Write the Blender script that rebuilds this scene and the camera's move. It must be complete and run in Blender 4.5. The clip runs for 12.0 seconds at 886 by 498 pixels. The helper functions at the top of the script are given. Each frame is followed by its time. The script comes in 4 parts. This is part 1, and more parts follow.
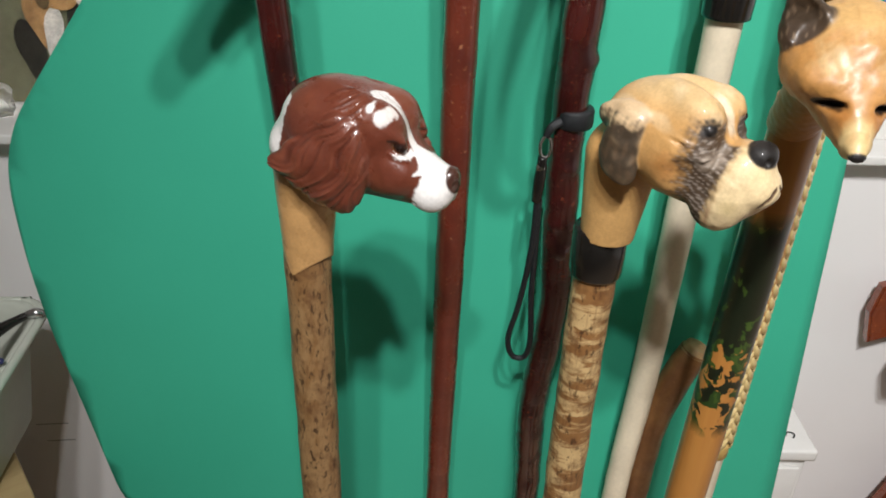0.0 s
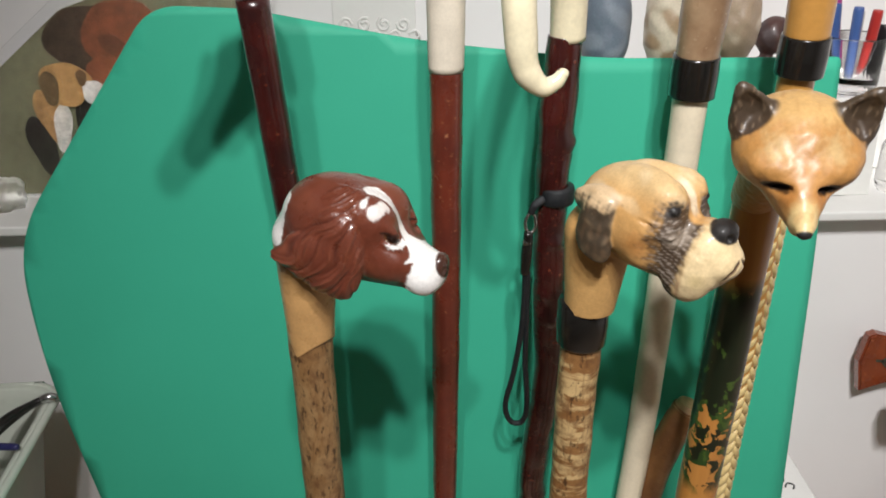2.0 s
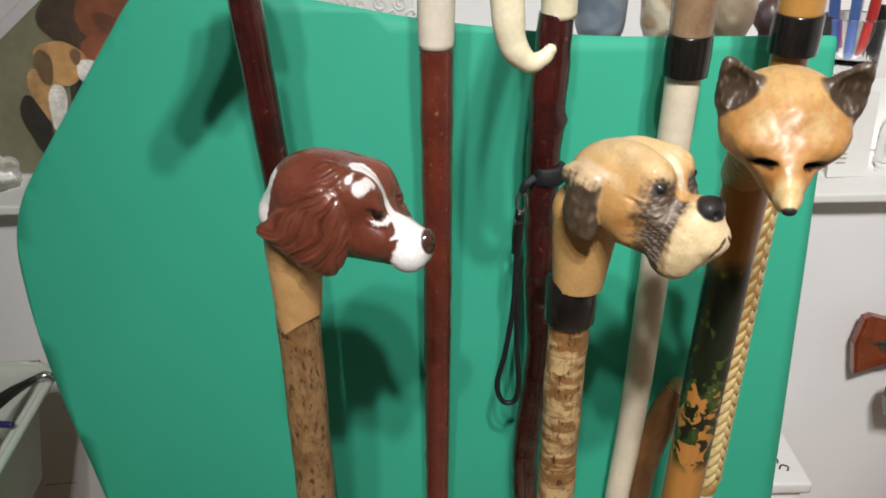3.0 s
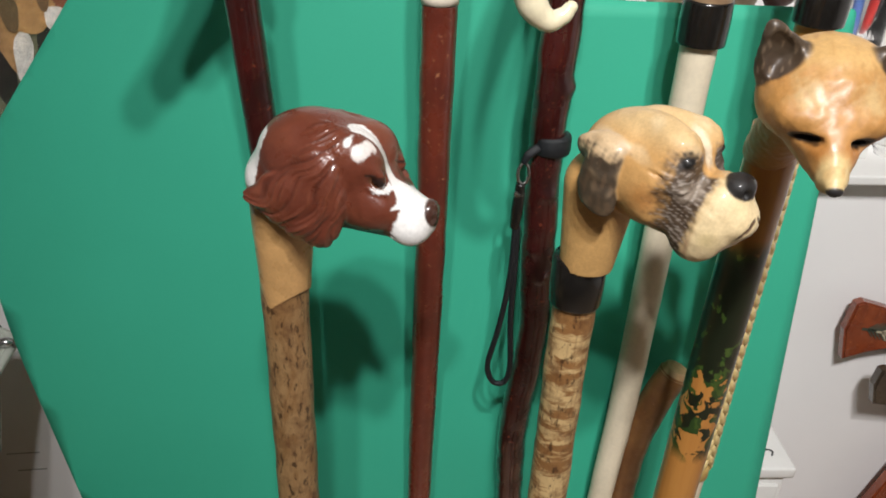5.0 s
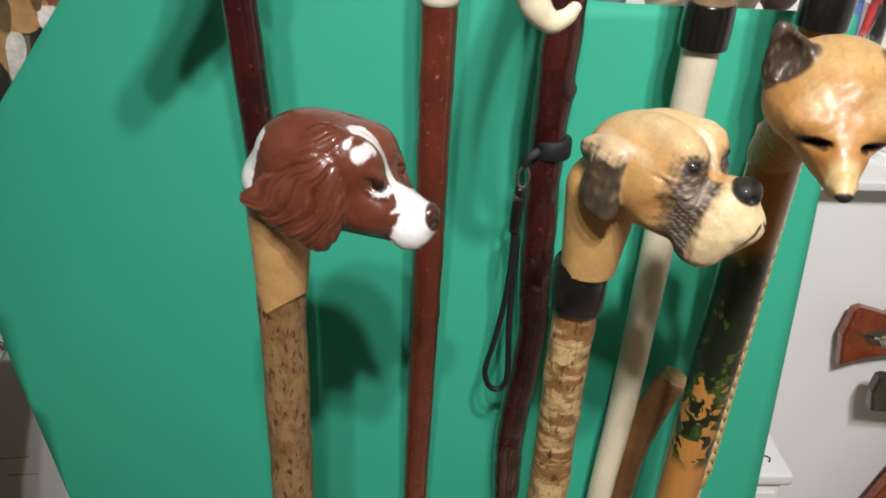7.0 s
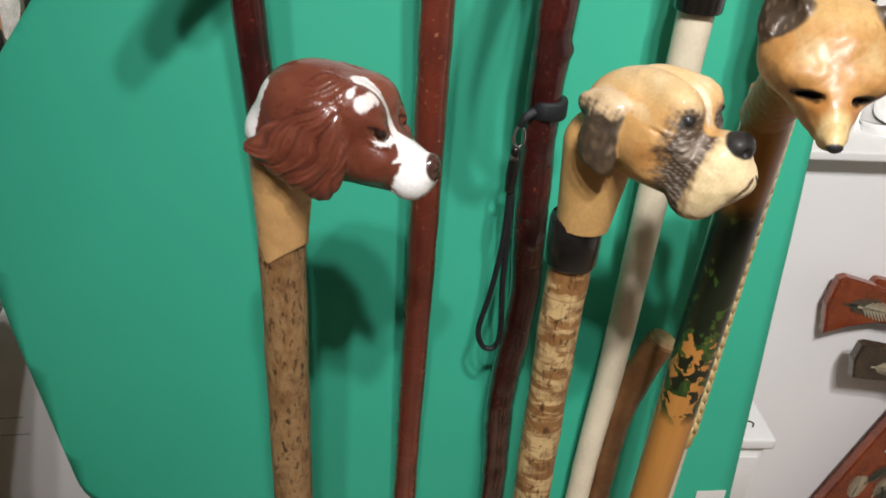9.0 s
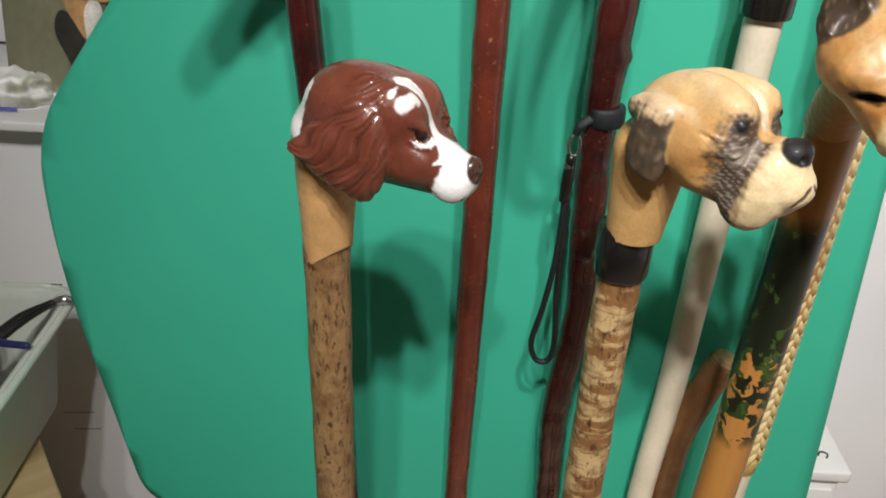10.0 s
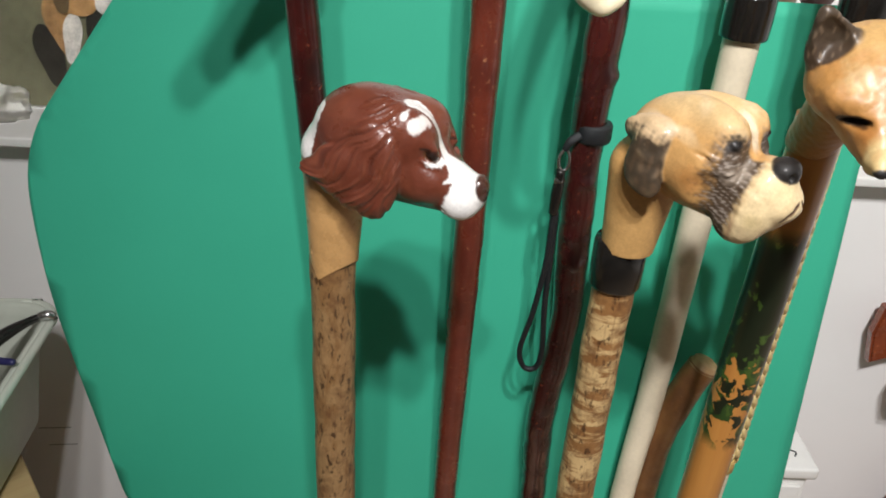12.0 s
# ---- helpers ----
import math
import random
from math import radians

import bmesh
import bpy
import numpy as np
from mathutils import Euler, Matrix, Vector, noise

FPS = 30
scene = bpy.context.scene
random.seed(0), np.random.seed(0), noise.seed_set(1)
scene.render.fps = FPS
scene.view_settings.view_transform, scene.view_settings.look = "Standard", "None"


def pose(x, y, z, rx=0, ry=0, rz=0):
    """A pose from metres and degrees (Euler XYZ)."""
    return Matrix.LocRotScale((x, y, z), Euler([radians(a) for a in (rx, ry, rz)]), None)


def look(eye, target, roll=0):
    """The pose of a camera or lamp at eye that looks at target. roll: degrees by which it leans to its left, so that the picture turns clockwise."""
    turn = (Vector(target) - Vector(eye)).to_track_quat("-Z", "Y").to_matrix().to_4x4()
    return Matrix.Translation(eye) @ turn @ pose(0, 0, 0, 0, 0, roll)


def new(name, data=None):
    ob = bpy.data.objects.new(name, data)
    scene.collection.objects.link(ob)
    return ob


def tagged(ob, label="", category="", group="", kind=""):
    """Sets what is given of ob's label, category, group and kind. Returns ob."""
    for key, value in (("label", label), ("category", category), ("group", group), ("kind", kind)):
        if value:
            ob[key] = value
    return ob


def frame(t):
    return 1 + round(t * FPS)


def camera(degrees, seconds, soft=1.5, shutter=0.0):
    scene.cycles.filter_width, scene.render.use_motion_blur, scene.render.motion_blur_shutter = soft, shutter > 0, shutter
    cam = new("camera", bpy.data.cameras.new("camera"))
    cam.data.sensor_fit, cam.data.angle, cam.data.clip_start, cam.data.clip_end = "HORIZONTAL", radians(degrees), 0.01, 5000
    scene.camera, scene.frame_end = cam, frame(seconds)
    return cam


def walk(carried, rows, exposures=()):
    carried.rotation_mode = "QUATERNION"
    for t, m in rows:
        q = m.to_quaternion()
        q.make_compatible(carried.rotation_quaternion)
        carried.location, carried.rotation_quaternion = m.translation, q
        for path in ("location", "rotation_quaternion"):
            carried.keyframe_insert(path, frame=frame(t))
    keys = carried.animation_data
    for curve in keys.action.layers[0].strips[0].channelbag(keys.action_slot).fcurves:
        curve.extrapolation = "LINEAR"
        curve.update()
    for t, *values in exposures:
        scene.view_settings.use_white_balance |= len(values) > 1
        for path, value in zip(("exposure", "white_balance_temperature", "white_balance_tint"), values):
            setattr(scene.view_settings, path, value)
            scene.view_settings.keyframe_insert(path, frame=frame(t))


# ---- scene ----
cam = camera(57.6, 12.0, soft=1.8)
METRES, EYE, TILT, LEAN, TURN = 0.307, 1.25, -30.0, -1.5, 0.0
ROWS = [
    (0.0, 0.0, 0.0, 0.0, 0.0, 0.0, -0.0),
    (0.5, -0.034, 0.0175, -0.0301, 0.66, -2.13, -0.47),
    (1.0, -0.0482, 0.0256, -0.0209, 0.4, -1.3, -0.24),
    (1.5, -0.0637, -0.052, 0.0312, -0.74, 1.92, -0.2),
    (2.0, 0.0222, -0.1332, 0.0464, 0.16, 4.12, 2.42),
    (2.5, 0.065, -0.134, 0.0326, 0.46, 3.49, 2.2),
    (4.5, 0.0117, -0.0404, 0.0505, -0.9, 2.15, 1.58),
    (5.0, -0.005, 0.0145, 0.0412, -1.66, 0.9, 0.62),
    (5.5, -0.011, 0.0156, 0.0558, -2.11, 2.22, 0.31),
    (6.0, -0.0007, 0.0484, 0.0615, -2.25, 1.03, 1.13),
    (6.5, -0.0068, 0.0538, 0.0507, -2.19, 1.14, 0.64),
    (8.5, -0.0441, -0.0055, 0.0127, -2.16, 1.16, 0.14),
    (9.0, -0.043, 0.0109, -0.0106, -3.02, -0.46, -0.27),
    (9.5, -0.0259, 0.0196, -0.0311, -0.68, -1.46, -0.58),
    (10.0, 0.0317, 0.0367, -0.0333, 2.47, 0.6, -1.91),
    (10.5, 0.0241, 0.0557, -0.0315, 4.34, 0.26, -2.57),
    (11.0, 0.0027, 0.042, -0.002, 1.57, 1.29, -1.9),
    (11.5, 0.0158, -0.0307, -0.0032, -0.98, 1.67, -0.49),
    (12.0, -0.0685, -0.0305, -0.0192, -0.47, 1.13, -1.25),
]
walk(cam, [(t, pose(0, 0, EYE, TILT, LEAN, TURN) @ pose(METRES * x, METRES * y, METRES * z, 90 + pitch, roll, yaw)) for t, x, y, z, yaw, pitch, roll in ROWS],
     [(0.0, 0.12), (2.5, 0.04), (5.0, 0.03), (6.5, 0.05), (9.0, 0.11), (9.5, 0.11), (10.5, 0.26), (11.0, 0.33), (12.0, 0.16)])

# ---- light ----
world = bpy.data.worlds.new("world")
scene.world = world
world.use_nodes = True
world.node_tree.nodes["Background"].inputs[0].default_value = (0.9, 0.95, 1.0, 1)
world.node_tree.nodes["Background"].inputs[1].default_value = 0.01
LAMPS = [((0.12, -0.54, 2.33), 76.0), ((0.01, -0.67, 2.33), 62.0), ((-0.15, -0.75, 2.33), 54.0)]
LAMP_COLOUR = (0.98, 0.96, 0.955)
for spot_place, watts in LAMPS:
    bulb = bpy.data.lights.new("bulb_light", "SPOT")
    bulb.energy, bulb.color, bulb.shadow_soft_size = watts, LAMP_COLOUR, 0.030
    bulb.spot_size, bulb.spot_blend = radians(110), 1.0
    new("bulb_light", bulb).matrix_world = look(spot_place, (0.98, 0.80, 0.56))


# ---- materials ----
def srgb(r, g, b):
    return tuple(((c / 255 + 0.055) / 1.055) ** 2.4 if c > 10 else c / 255 / 12.92 for c in (r, g, b)) + (1,)


class Mat:
    """A node material with a Principled shader, and short ways to add nodes."""

    def __init__(self, name, rough=0.5, metal=0.0, coat=0.0):
        self.m = bpy.data.materials.new(name)
        self.m.use_nodes = True
        self.t = self.m.node_tree
        self.p = self.t.nodes["Principled BSDF"]
        self.p.inputs["Roughness"].default_value = rough
        self.p.inputs["Metallic"].default_value = metal
        self.p.inputs["Coat Weight"].default_value = coat
        self.p.inputs["Coat Roughness"].default_value = 0.12
        self.co = self.t.nodes.new("ShaderNodeTexCoord").outputs["Object"]

    def link(self, a, b):
        self.t.links.new(a, b)

    def coords(self, scale=(1, 1, 1), turn=(0, 0, 0)):
        n = self.t.nodes.new("ShaderNodeMapping")
        n.inputs["Scale"].default_value = scale
        n.inputs["Rotation"].default_value = turn
        self.link(self.co, n.inputs["Vector"])
        return n.outputs[0]

    def noise(self, scale, detail=4, rough=0.55, vec=None, distort=0.0):
        n = self.t.nodes.new("ShaderNodeTexNoise")
        n.inputs["Scale"].default_value = scale
        n.inputs["Detail"].default_value = detail
        n.inputs["Roughness"].default_value = rough
        n.inputs["Distortion"].default_value = distort
        self.link(vec if vec is not None else self.co, n.inputs["Vector"])
        return n.outputs["Fac"]

    def voronoi(self, scale, vec=None, feature="F1"):
        n = self.t.nodes.new("ShaderNodeTexVoronoi")
        n.feature = feature
        n.inputs["Scale"].default_value = scale
        self.link(vec if vec is not None else self.co, n.inputs["Vector"])
        return n.outputs["Distance"]

    def ramp(self, fac, *stops):
        n = self.t.nodes.new("ShaderNodeValToRGB")
        e = n.color_ramp.elements
        while len(e) < len(stops):
            e.new(0.5)
        for el, (pos, col) in zip(e, stops):
            el.position = pos
            el.color = col if hasattr(col, "__len__") else (col, col, col, 1)
        self.link(fac, n.inputs[0])
        return n.outputs[0]

    def mix(self, fac, a, b, kind="MIX"):
        n = self.t.nodes.new("ShaderNodeMix")
        n.data_type, n.blend_type = "RGBA", kind
        for sock, val in ((n.inputs[0], fac), (n.inputs[6], a), (n.inputs[7], b)):
            if isinstance(val, (int, float)):
                sock.default_value = val
            elif isinstance(val, tuple):
                sock.default_value = val
            else:
                self.link(val, sock)
        return n.outputs[2]

    def paint(self):
        n = self.t.nodes.new("ShaderNodeAttribute")
        n.attribute_name = "paint"
        return n.outputs["Color"]

    def colour(self, c):
        if isinstance(c, tuple):
            self.p.inputs["Base Color"].default_value = c
        else:
            self.link(c, self.p.inputs["Base Color"])
        return self

    def roughness(self, sock):
        self.link(sock, self.p.inputs["Roughness"])
        return self

    def bump(self, height, strength=0.3, dist=0.001):
        n = self.t.nodes.new("ShaderNodeBump")
        n.inputs["Strength"].default_value = strength
        n.inputs["Distance"].default_value = dist
        self.link(height, n.inputs["Height"])
        old = self.p.inputs["Normal"].links
        if old:
            self.link(old[0].from_socket, n.inputs["Normal"])
        self.link(n.outputs[0], self.p.inputs["Normal"])
        return self


def plain(name, col, rough=0.5, var=0.12, scale=30.0, bump=0.1, metal=0.0, coat=0.0):
    """A surface of one colour with mottling at two scales and a fine relief."""
    m = Mat(name, rough, metal, coat)
    a = m.noise(scale, 5)
    b = m.noise(scale * 9, 3)
    lo = tuple(c * (1 - var) for c in col[:3]) + (1,)
    hi = tuple(min(1, c * (1 + var)) for c in col[:3]) + (1,)
    c1 = m.ramp(a, (0.3, lo), (0.7, hi))
    c2 = m.mix(0.35, c1, m.ramp(b, (0.3, lo), (0.7, hi)))
    m.colour(c2)
    if bump:
        m.bump(b, bump, 0.0008)
    return m.m


def make_card():
    m = Mat("green_card", 0.62)
    a = m.noise(3.0, 3)
    b = m.noise(900, 2)
    m.colour(m.mix(0.15, m.ramp(a, (0.3, (0.038, 0.395, 0.250, 1)), (0.75, (0.045, 0.435, 0.280, 1))), m.ramp(b, (0.3, (0.030, 0.36, 0.22, 1)), (0.7, (0.047, 0.48, 0.30, 1)))))
    m.bump(b, 0.08, 0.0002).bump(a, 0.05, 0.004)
    m.p.inputs["Specular IOR Level"].default_value = 0.35
    return m.m


def make_bark(name, base, light, dark, band, tick=0.55):
    """Stick bark: mottled, with cross bands and small dark lenticels."""
    m = Mat(name, 0.45, coat=0.25)
    rings = m.noise(1.0, 5, 0.65, m.coords((42, 42, band) if band < 50 else (34, 34, 105)), 0.9 if band < 50 else 0.6)
    cracks = m.noise(1.0, 4, 0.6, m.coords((260, 260, 38)))
    patch = m.noise(70, 5, 0.65)
    ticks = m.noise(1.0, 3, 0.6, m.coords((230, 230, 95)), 0.4)
    c = m.mix(m.ramp(rings, (0.44, 0.0), (0.55, 1.0)), base, light)
    c = m.mix(m.ramp(patch, (0.48, 0.0), (0.68, 0.75)), c, dark)
    c = m.mix(m.ramp(ticks, (tick, 0.0), (tick + 0.1, 0.85)), c, tuple(v * 0.35 for v in dark[:3]) + (1,))
    c = m.mix(m.ramp(cracks, (0.56, 0.0), (0.70, 0.55)), c, dark)
    m.colour(c)
    m.bump(ticks, 0.5, -0.0012).bump(patch, 0.45, 0.0015).bump(cracks, 0.3, -0.0008)
    return m.m


def make_varnished(name, base, dark, speck, rough=0.28, streak=True):
    """Stained and varnished stick with pale worn specks and long streaks."""
    m = Mat(name, rough, coat=0.6)
    s = m.noise(1.0, 5, 0.6, m.coords((38, 38, 30)))
    blot = m.noise(26, 4)
    sp = m.noise(210, 4, 0.7)
    c = m.mix(m.ramp(s, (0.35, 0.0), (0.68, 1.0)), base, dark)
    c = m.mix(m.ramp(blot, (0.45, 0.0), (0.75, 0.7)), c, dark)
    c = m.mix(m.ramp(sp, (0.63, 0.0), (0.68, 0.8)), c, speck)
    m.colour(c)
    m.roughness(m.ramp(s, (0.3, rough * 0.7), (0.7, rough * 1.6)))
    m.bump(s, 0.12, 0.0005).bump(blot, 0.4, 0.003).bump(sp, 0.25, 0.0008)
    return m.m


def make_head_paint(name, rough, coat=0.55, lumps=0.4, coat_rough=0.12):
    """Hand-painted, varnished carving: the paint with brush-like unevenness."""
    m = Mat(name, rough, coat=coat)
    m.p.inputs["Coat Roughness"].default_value = coat_rough
    fine = m.noise(420, 4, 0.6)
    broad = m.noise(70, 4)
    c = m.mix(0.5, m.paint(), m.mix(1.0, m.paint(), m.ramp(broad, (0.3, 0.84), (0.7, 1.14)), "MULTIPLY"))
    c = m.mix(0.35, c, m.mix(1.0, c, m.ramp(fine, (0.3, 0.72), (0.7, 1.22)), "MULTIPLY"))
    m.colour(c)
    m.roughness(m.ramp(broad, (0.3, rough * 0.75), (0.7, rough * 1.5)))
    m.bump(fine, 0.22, 0.0007).bump(broad, lumps, 0.002)
    return m.m


def make_camo():
    """Tan lacquer with painted leaf patches in greens and black over a stretch of the shaft."""
    m = Mat("camouflage_paint", 0.3, coat=0.6)
    z = m.t.nodes.new("ShaderNodeSeparateXYZ")
    m.link(m.co, z.inputs[0])
    grain = m.noise(1.0, 4, 0.6, m.coords((120, 120, 6)))
    tan = m.mix(m.ramp(grain, (0.3, 0.0), (0.7, 1.0)), (0.50, 0.225, 0.052, 1), (0.42, 0.17, 0.038, 1))
    band = m.ramp(z.outputs[2], (0.782, 0.0), (0.796, 1.0), (0.975, 1.0), (0.995, 0.0))
    thick = m.ramp(z.outputs[2], (0.785, 0.52), (0.86, 0.55), (0.895, 0.76))
    def patch(scale, off, cut):
        n = m.noise(1.0, 3, 0.5, m.coords((scale, scale, scale * 0.75), (off, off, off)), 0.6)
        lifted = m.mix(1.0, n, m.mix(1.0, thick, (0.5, 0.5, 0.5, 1), "SUBTRACT"), "ADD")
        f = m.mix(1.0, m.ramp(lifted, (cut, 0.0), (cut + 0.02, 1.0)), band, "MULTIPLY")
        return f
    c = m.mix(patch(78, 0.3, 0.52), tan, (0.022, 0.052, 0.011, 1))
    c = m.mix(patch(110, 2.6, 0.62), c, (0.045, 0.085, 0.015, 1))
    c = m.mix(patch(95, 1.7, 0.60), c, (0.010, 0.015, 0.007, 1))
    m.colour(c)
    m.bump(grain, 0.15, 0.0006)
    return m.m


def make_wall():
    m = Mat("white_wall_paint", 0.6)
    a = m.noise(2.2, 4)
    b = m.noise(160, 4)
    m.colour(m.mix(m.ramp(a, (0.35, 0.0), (0.7, 1.0)), (0.87, 0.855, 0.845, 1), (0.82, 0.80, 0.785, 1)))
    m.bump(b, 0.12, 0.0006)
    return m.m


def make_wood(name, a, b, rough=0.5, turn=(0, 0, 0), scale=(3, 60, 60), coat=0.0):
    m = Mat(name, rough, coat=coat)
    g = m.noise(1.0, 6, 0.6, m.coords(scale, turn), 0.3)
    f = m.noise(40, 3)
    c = m.mix(m.ramp(g, (0.3, 0.0), (0.72, 1.0)), a, b)
    m.colour(m.mix(m.ramp(f, (0.5, 0.0), (0.8, 0.3)), c, b))
    m.bump(g, 0.2, 0.001)
    return m.m


def make_glass(name, tint=(1, 1, 1, 1), rough=0.02, ior=1.45):
    m = Mat(name, rough)
    m.p.inputs["Transmission Weight"].default_value = 1.0
    m.p.inputs["IOR"].default_value = ior
    m.colour(tint)
    return m.m


CARD = make_card()
WALL = make_wall()
LEDGE = plain("white_gloss_paint", (0.78, 0.77, 0.74, 1), 0.32, 0.05, 12, 0.06)
CEIL = plain("ceiling_paint", (0.8, 0.79, 0.77, 1), 0.8, 0.04)
FLOOR = make_wood("floor_boards", (0.30, 0.22, 0.15, 1), (0.22, 0.15, 0.10, 1), 0.45)
HAZEL = make_bark("hazel_bark", (0.235, 0.125, 0.048, 1), (0.31, 0.185, 0.08, 1), (0.11, 0.046, 0.018, 1), 20, 0.555)
CHERRY = make_bark("mottled_bark", (0.26, 0.125, 0.042, 1), (0.58, 0.40, 0.185, 1), (0.13, 0.055, 0.020, 1), 66, 0.57)
RED = make_varnished("red_varnish", (0.16, 0.032, 0.017, 1), (0.095, 0.017, 0.010, 1), (0.36, 0.15, 0.07, 1))
DARKRED = make_varnished("dark_red_varnish", (0.060, 0.010, 0.008, 1), (0.022, 0.005, 0.005, 1), (0.22, 0.06, 0.03, 1), 0.22)
CREAM = plain("peeled_wood", (0.76, 0.67, 0.50, 1), 0.42, 0.12, 25, 0.15, coat=0.2)
TAN = plain("tan_lacquer", (0.5, 0.27, 0.09, 1), 0.34, 0.14, 22, 0.12, coat=0.35)
OCHRE = plain("ochre_lacquer", (0.50, 0.25, 0.06, 1), 0.3, 0.14, 22, 0.1, coat=0.5)
BROWNWOOD = make_varnished("brown_root_wood", (0.32, 0.155, 0.055, 1), (0.17, 0.07, 0.026, 1), (0.3, 0.16, 0.08, 1), 0.35)
CUTWOOD = plain("cut_wood_end", (0.42, 0.27, 0.13, 1), 0.4, 0.2, 120, 0.2)
BLACKHORN = plain("black_horn", (0.010, 0.009, 0.008, 1), 0.22, 0.3, 60, 0.1, coat=0.3)
HORN = plain("pale_horn", (0.80, 0.72, 0.50, 1), 0.22, 0.16, 28, 0.05, coat=0.5)
ANTLER = plain("white_antler", (0.72, 0.65, 0.53, 1), 0.45, 0.12, 60, 0.25)
CAMO = make_camo()
BEIGEWOOD = make_varnished("beige_carved_wood", (0.40, 0.27, 0.16, 1), (0.24, 0.14, 0.075, 1), (0.55, 0.42, 0.28, 1), 0.35)
BLACKCORD = plain("black_cord", (0.008, 0.010, 0.012, 1), 0.5, 0.3, 300, 0.5)
STEEL = plain("steel", (0.55, 0.55, 0.55, 1), 0.25, 0.1, 80, 0.05, metal=1.0)
RAFFIA = plain("plaited_leather", (0.66, 0.50, 0.22, 1), 0.35, 0.25, 260, 0.3, coat=0.35)
PINE = make_wood("pale_pine", (0.56, 0.36, 0.23, 1), (0.46, 0.27, 0.16, 1), 0.5)
BROWNBLOCK = make_wood("brown_block", (0.24, 0.11, 0.05, 1), (0.15, 0.065, 0.03, 1), 0.45)
TUB = plain("grey_green_plastic", (0.50, 0.53, 0.46, 1), 0.42, 0.07, 14, 0.08)
BEECH = make_wood("beech_top", (0.46, 0.34, 0.17, 1), (0.36, 0.25, 0.12, 1), 0.45)
WHITEBOX = plain("white_box_paint", (0.80, 0.79, 0.76, 1), 0.4, 0.04, 15, 0.05)
INK = plain("black_ink", (0.01, 0.01, 0.01, 1), 0.6, 0.1, 60, 0)
PAPER = plain("white_paper", (0.75, 0.74, 0.70, 1), 0.7, 0.05, 20, 0.06)
PLAQUE_RED = make_varnished("red_lacquered_wood", (0.27, 0.058, 0.018, 1), (0.15, 0.03, 0.012, 1), (0.4, 0.12, 0.04, 1), 0.22)
PLAQUE_DARK = make_varnished("dark_lacquered_wood", (0.075, 0.055, 0.035, 1), (0.035, 0.025, 0.018, 1), (0.16, 0.10, 0.06, 1), 0.25)
FEATHER = plain("painted_feather", (0.42, 0.36, 0.25, 1), 0.4, 0.35, 200, 0.2)
FEATHER_DARK = plain("painted_feather_dark", (0.06, 0.07, 0.05, 1), 0.4, 0.4, 200, 0.2)
GOLD = plain("gold_paint", (0.62, 0.42, 0.14, 1), 0.35, 0.2, 90, 0.1, metal=0.4)
GLASS = make_glass("clear_glass")
FILM = make_glass("clear_plastic", (0.95, 0.96, 0.96, 1), 0.05, 1.08)
BAGFILM = make_glass("crumpled_film", (0.95, 0.95, 0.95, 1), 0.4, 1.2)
OLIVE = plain("olive_print", (0.135, 0.128, 0.078, 1), 0.3, 0.3, 9, 0.02)
HEAD_GLOSS = make_head_paint("painted_head_gloss", 0.3)
HEAD_FOX = make_head_paint("painted_fox_head", 0.46, 0.22, 0.22, 0.30)
HEAD_SATIN = make_head_paint("painted_head_satin", 0.45, 0.18)


# ---- building blocks ----
def part(name, bm, material, parent=None, label="", smooth=True):
    """Links a bmesh as one mesh object, under a thing or a part if given."""
    me = bpy.data.meshes.new(name)
    bm.normal_update()
    bm.to_mesh(me)
    bm.free()
    me.materials.append(material)
    if smooth:
        me.shade_smooth()
    ob = new(name, me)
    if parent:
        ob.parent = parent
    if label:
        tagged(ob, label)
    return ob


def thing(name, label, category, at=(0, 0, 0), group="", kind=""):
    ob = new(name)
    ob.empty_display_size = 0.02
    ob.location = at
    return tagged(ob, label, category, group, kind)


def box(lo, hi, bevel=0.0, segs=2, bm=None):
    bm2 = bmesh.new()
    bmesh.ops.create_cube(bm2, size=1)
    for v in bm2.verts:
        v.co = Vector([(lo[i] + hi[i]) / 2 + v.co[i] * (hi[i] - lo[i]) for i in range(3)])
    if bevel:
        bmesh.ops.bevel(bm2, geom=bm2.edges[:], offset=bevel, segments=segs, affect="EDGES", profile=0.6)
    if bm is None:
        return bm2
    me = bpy.data.meshes.new("tmp")
    bm2.to_mesh(me)
    bm2.free()
    bm.from_mesh(me)
    bpy.data.meshes.remove(me)
    return bm


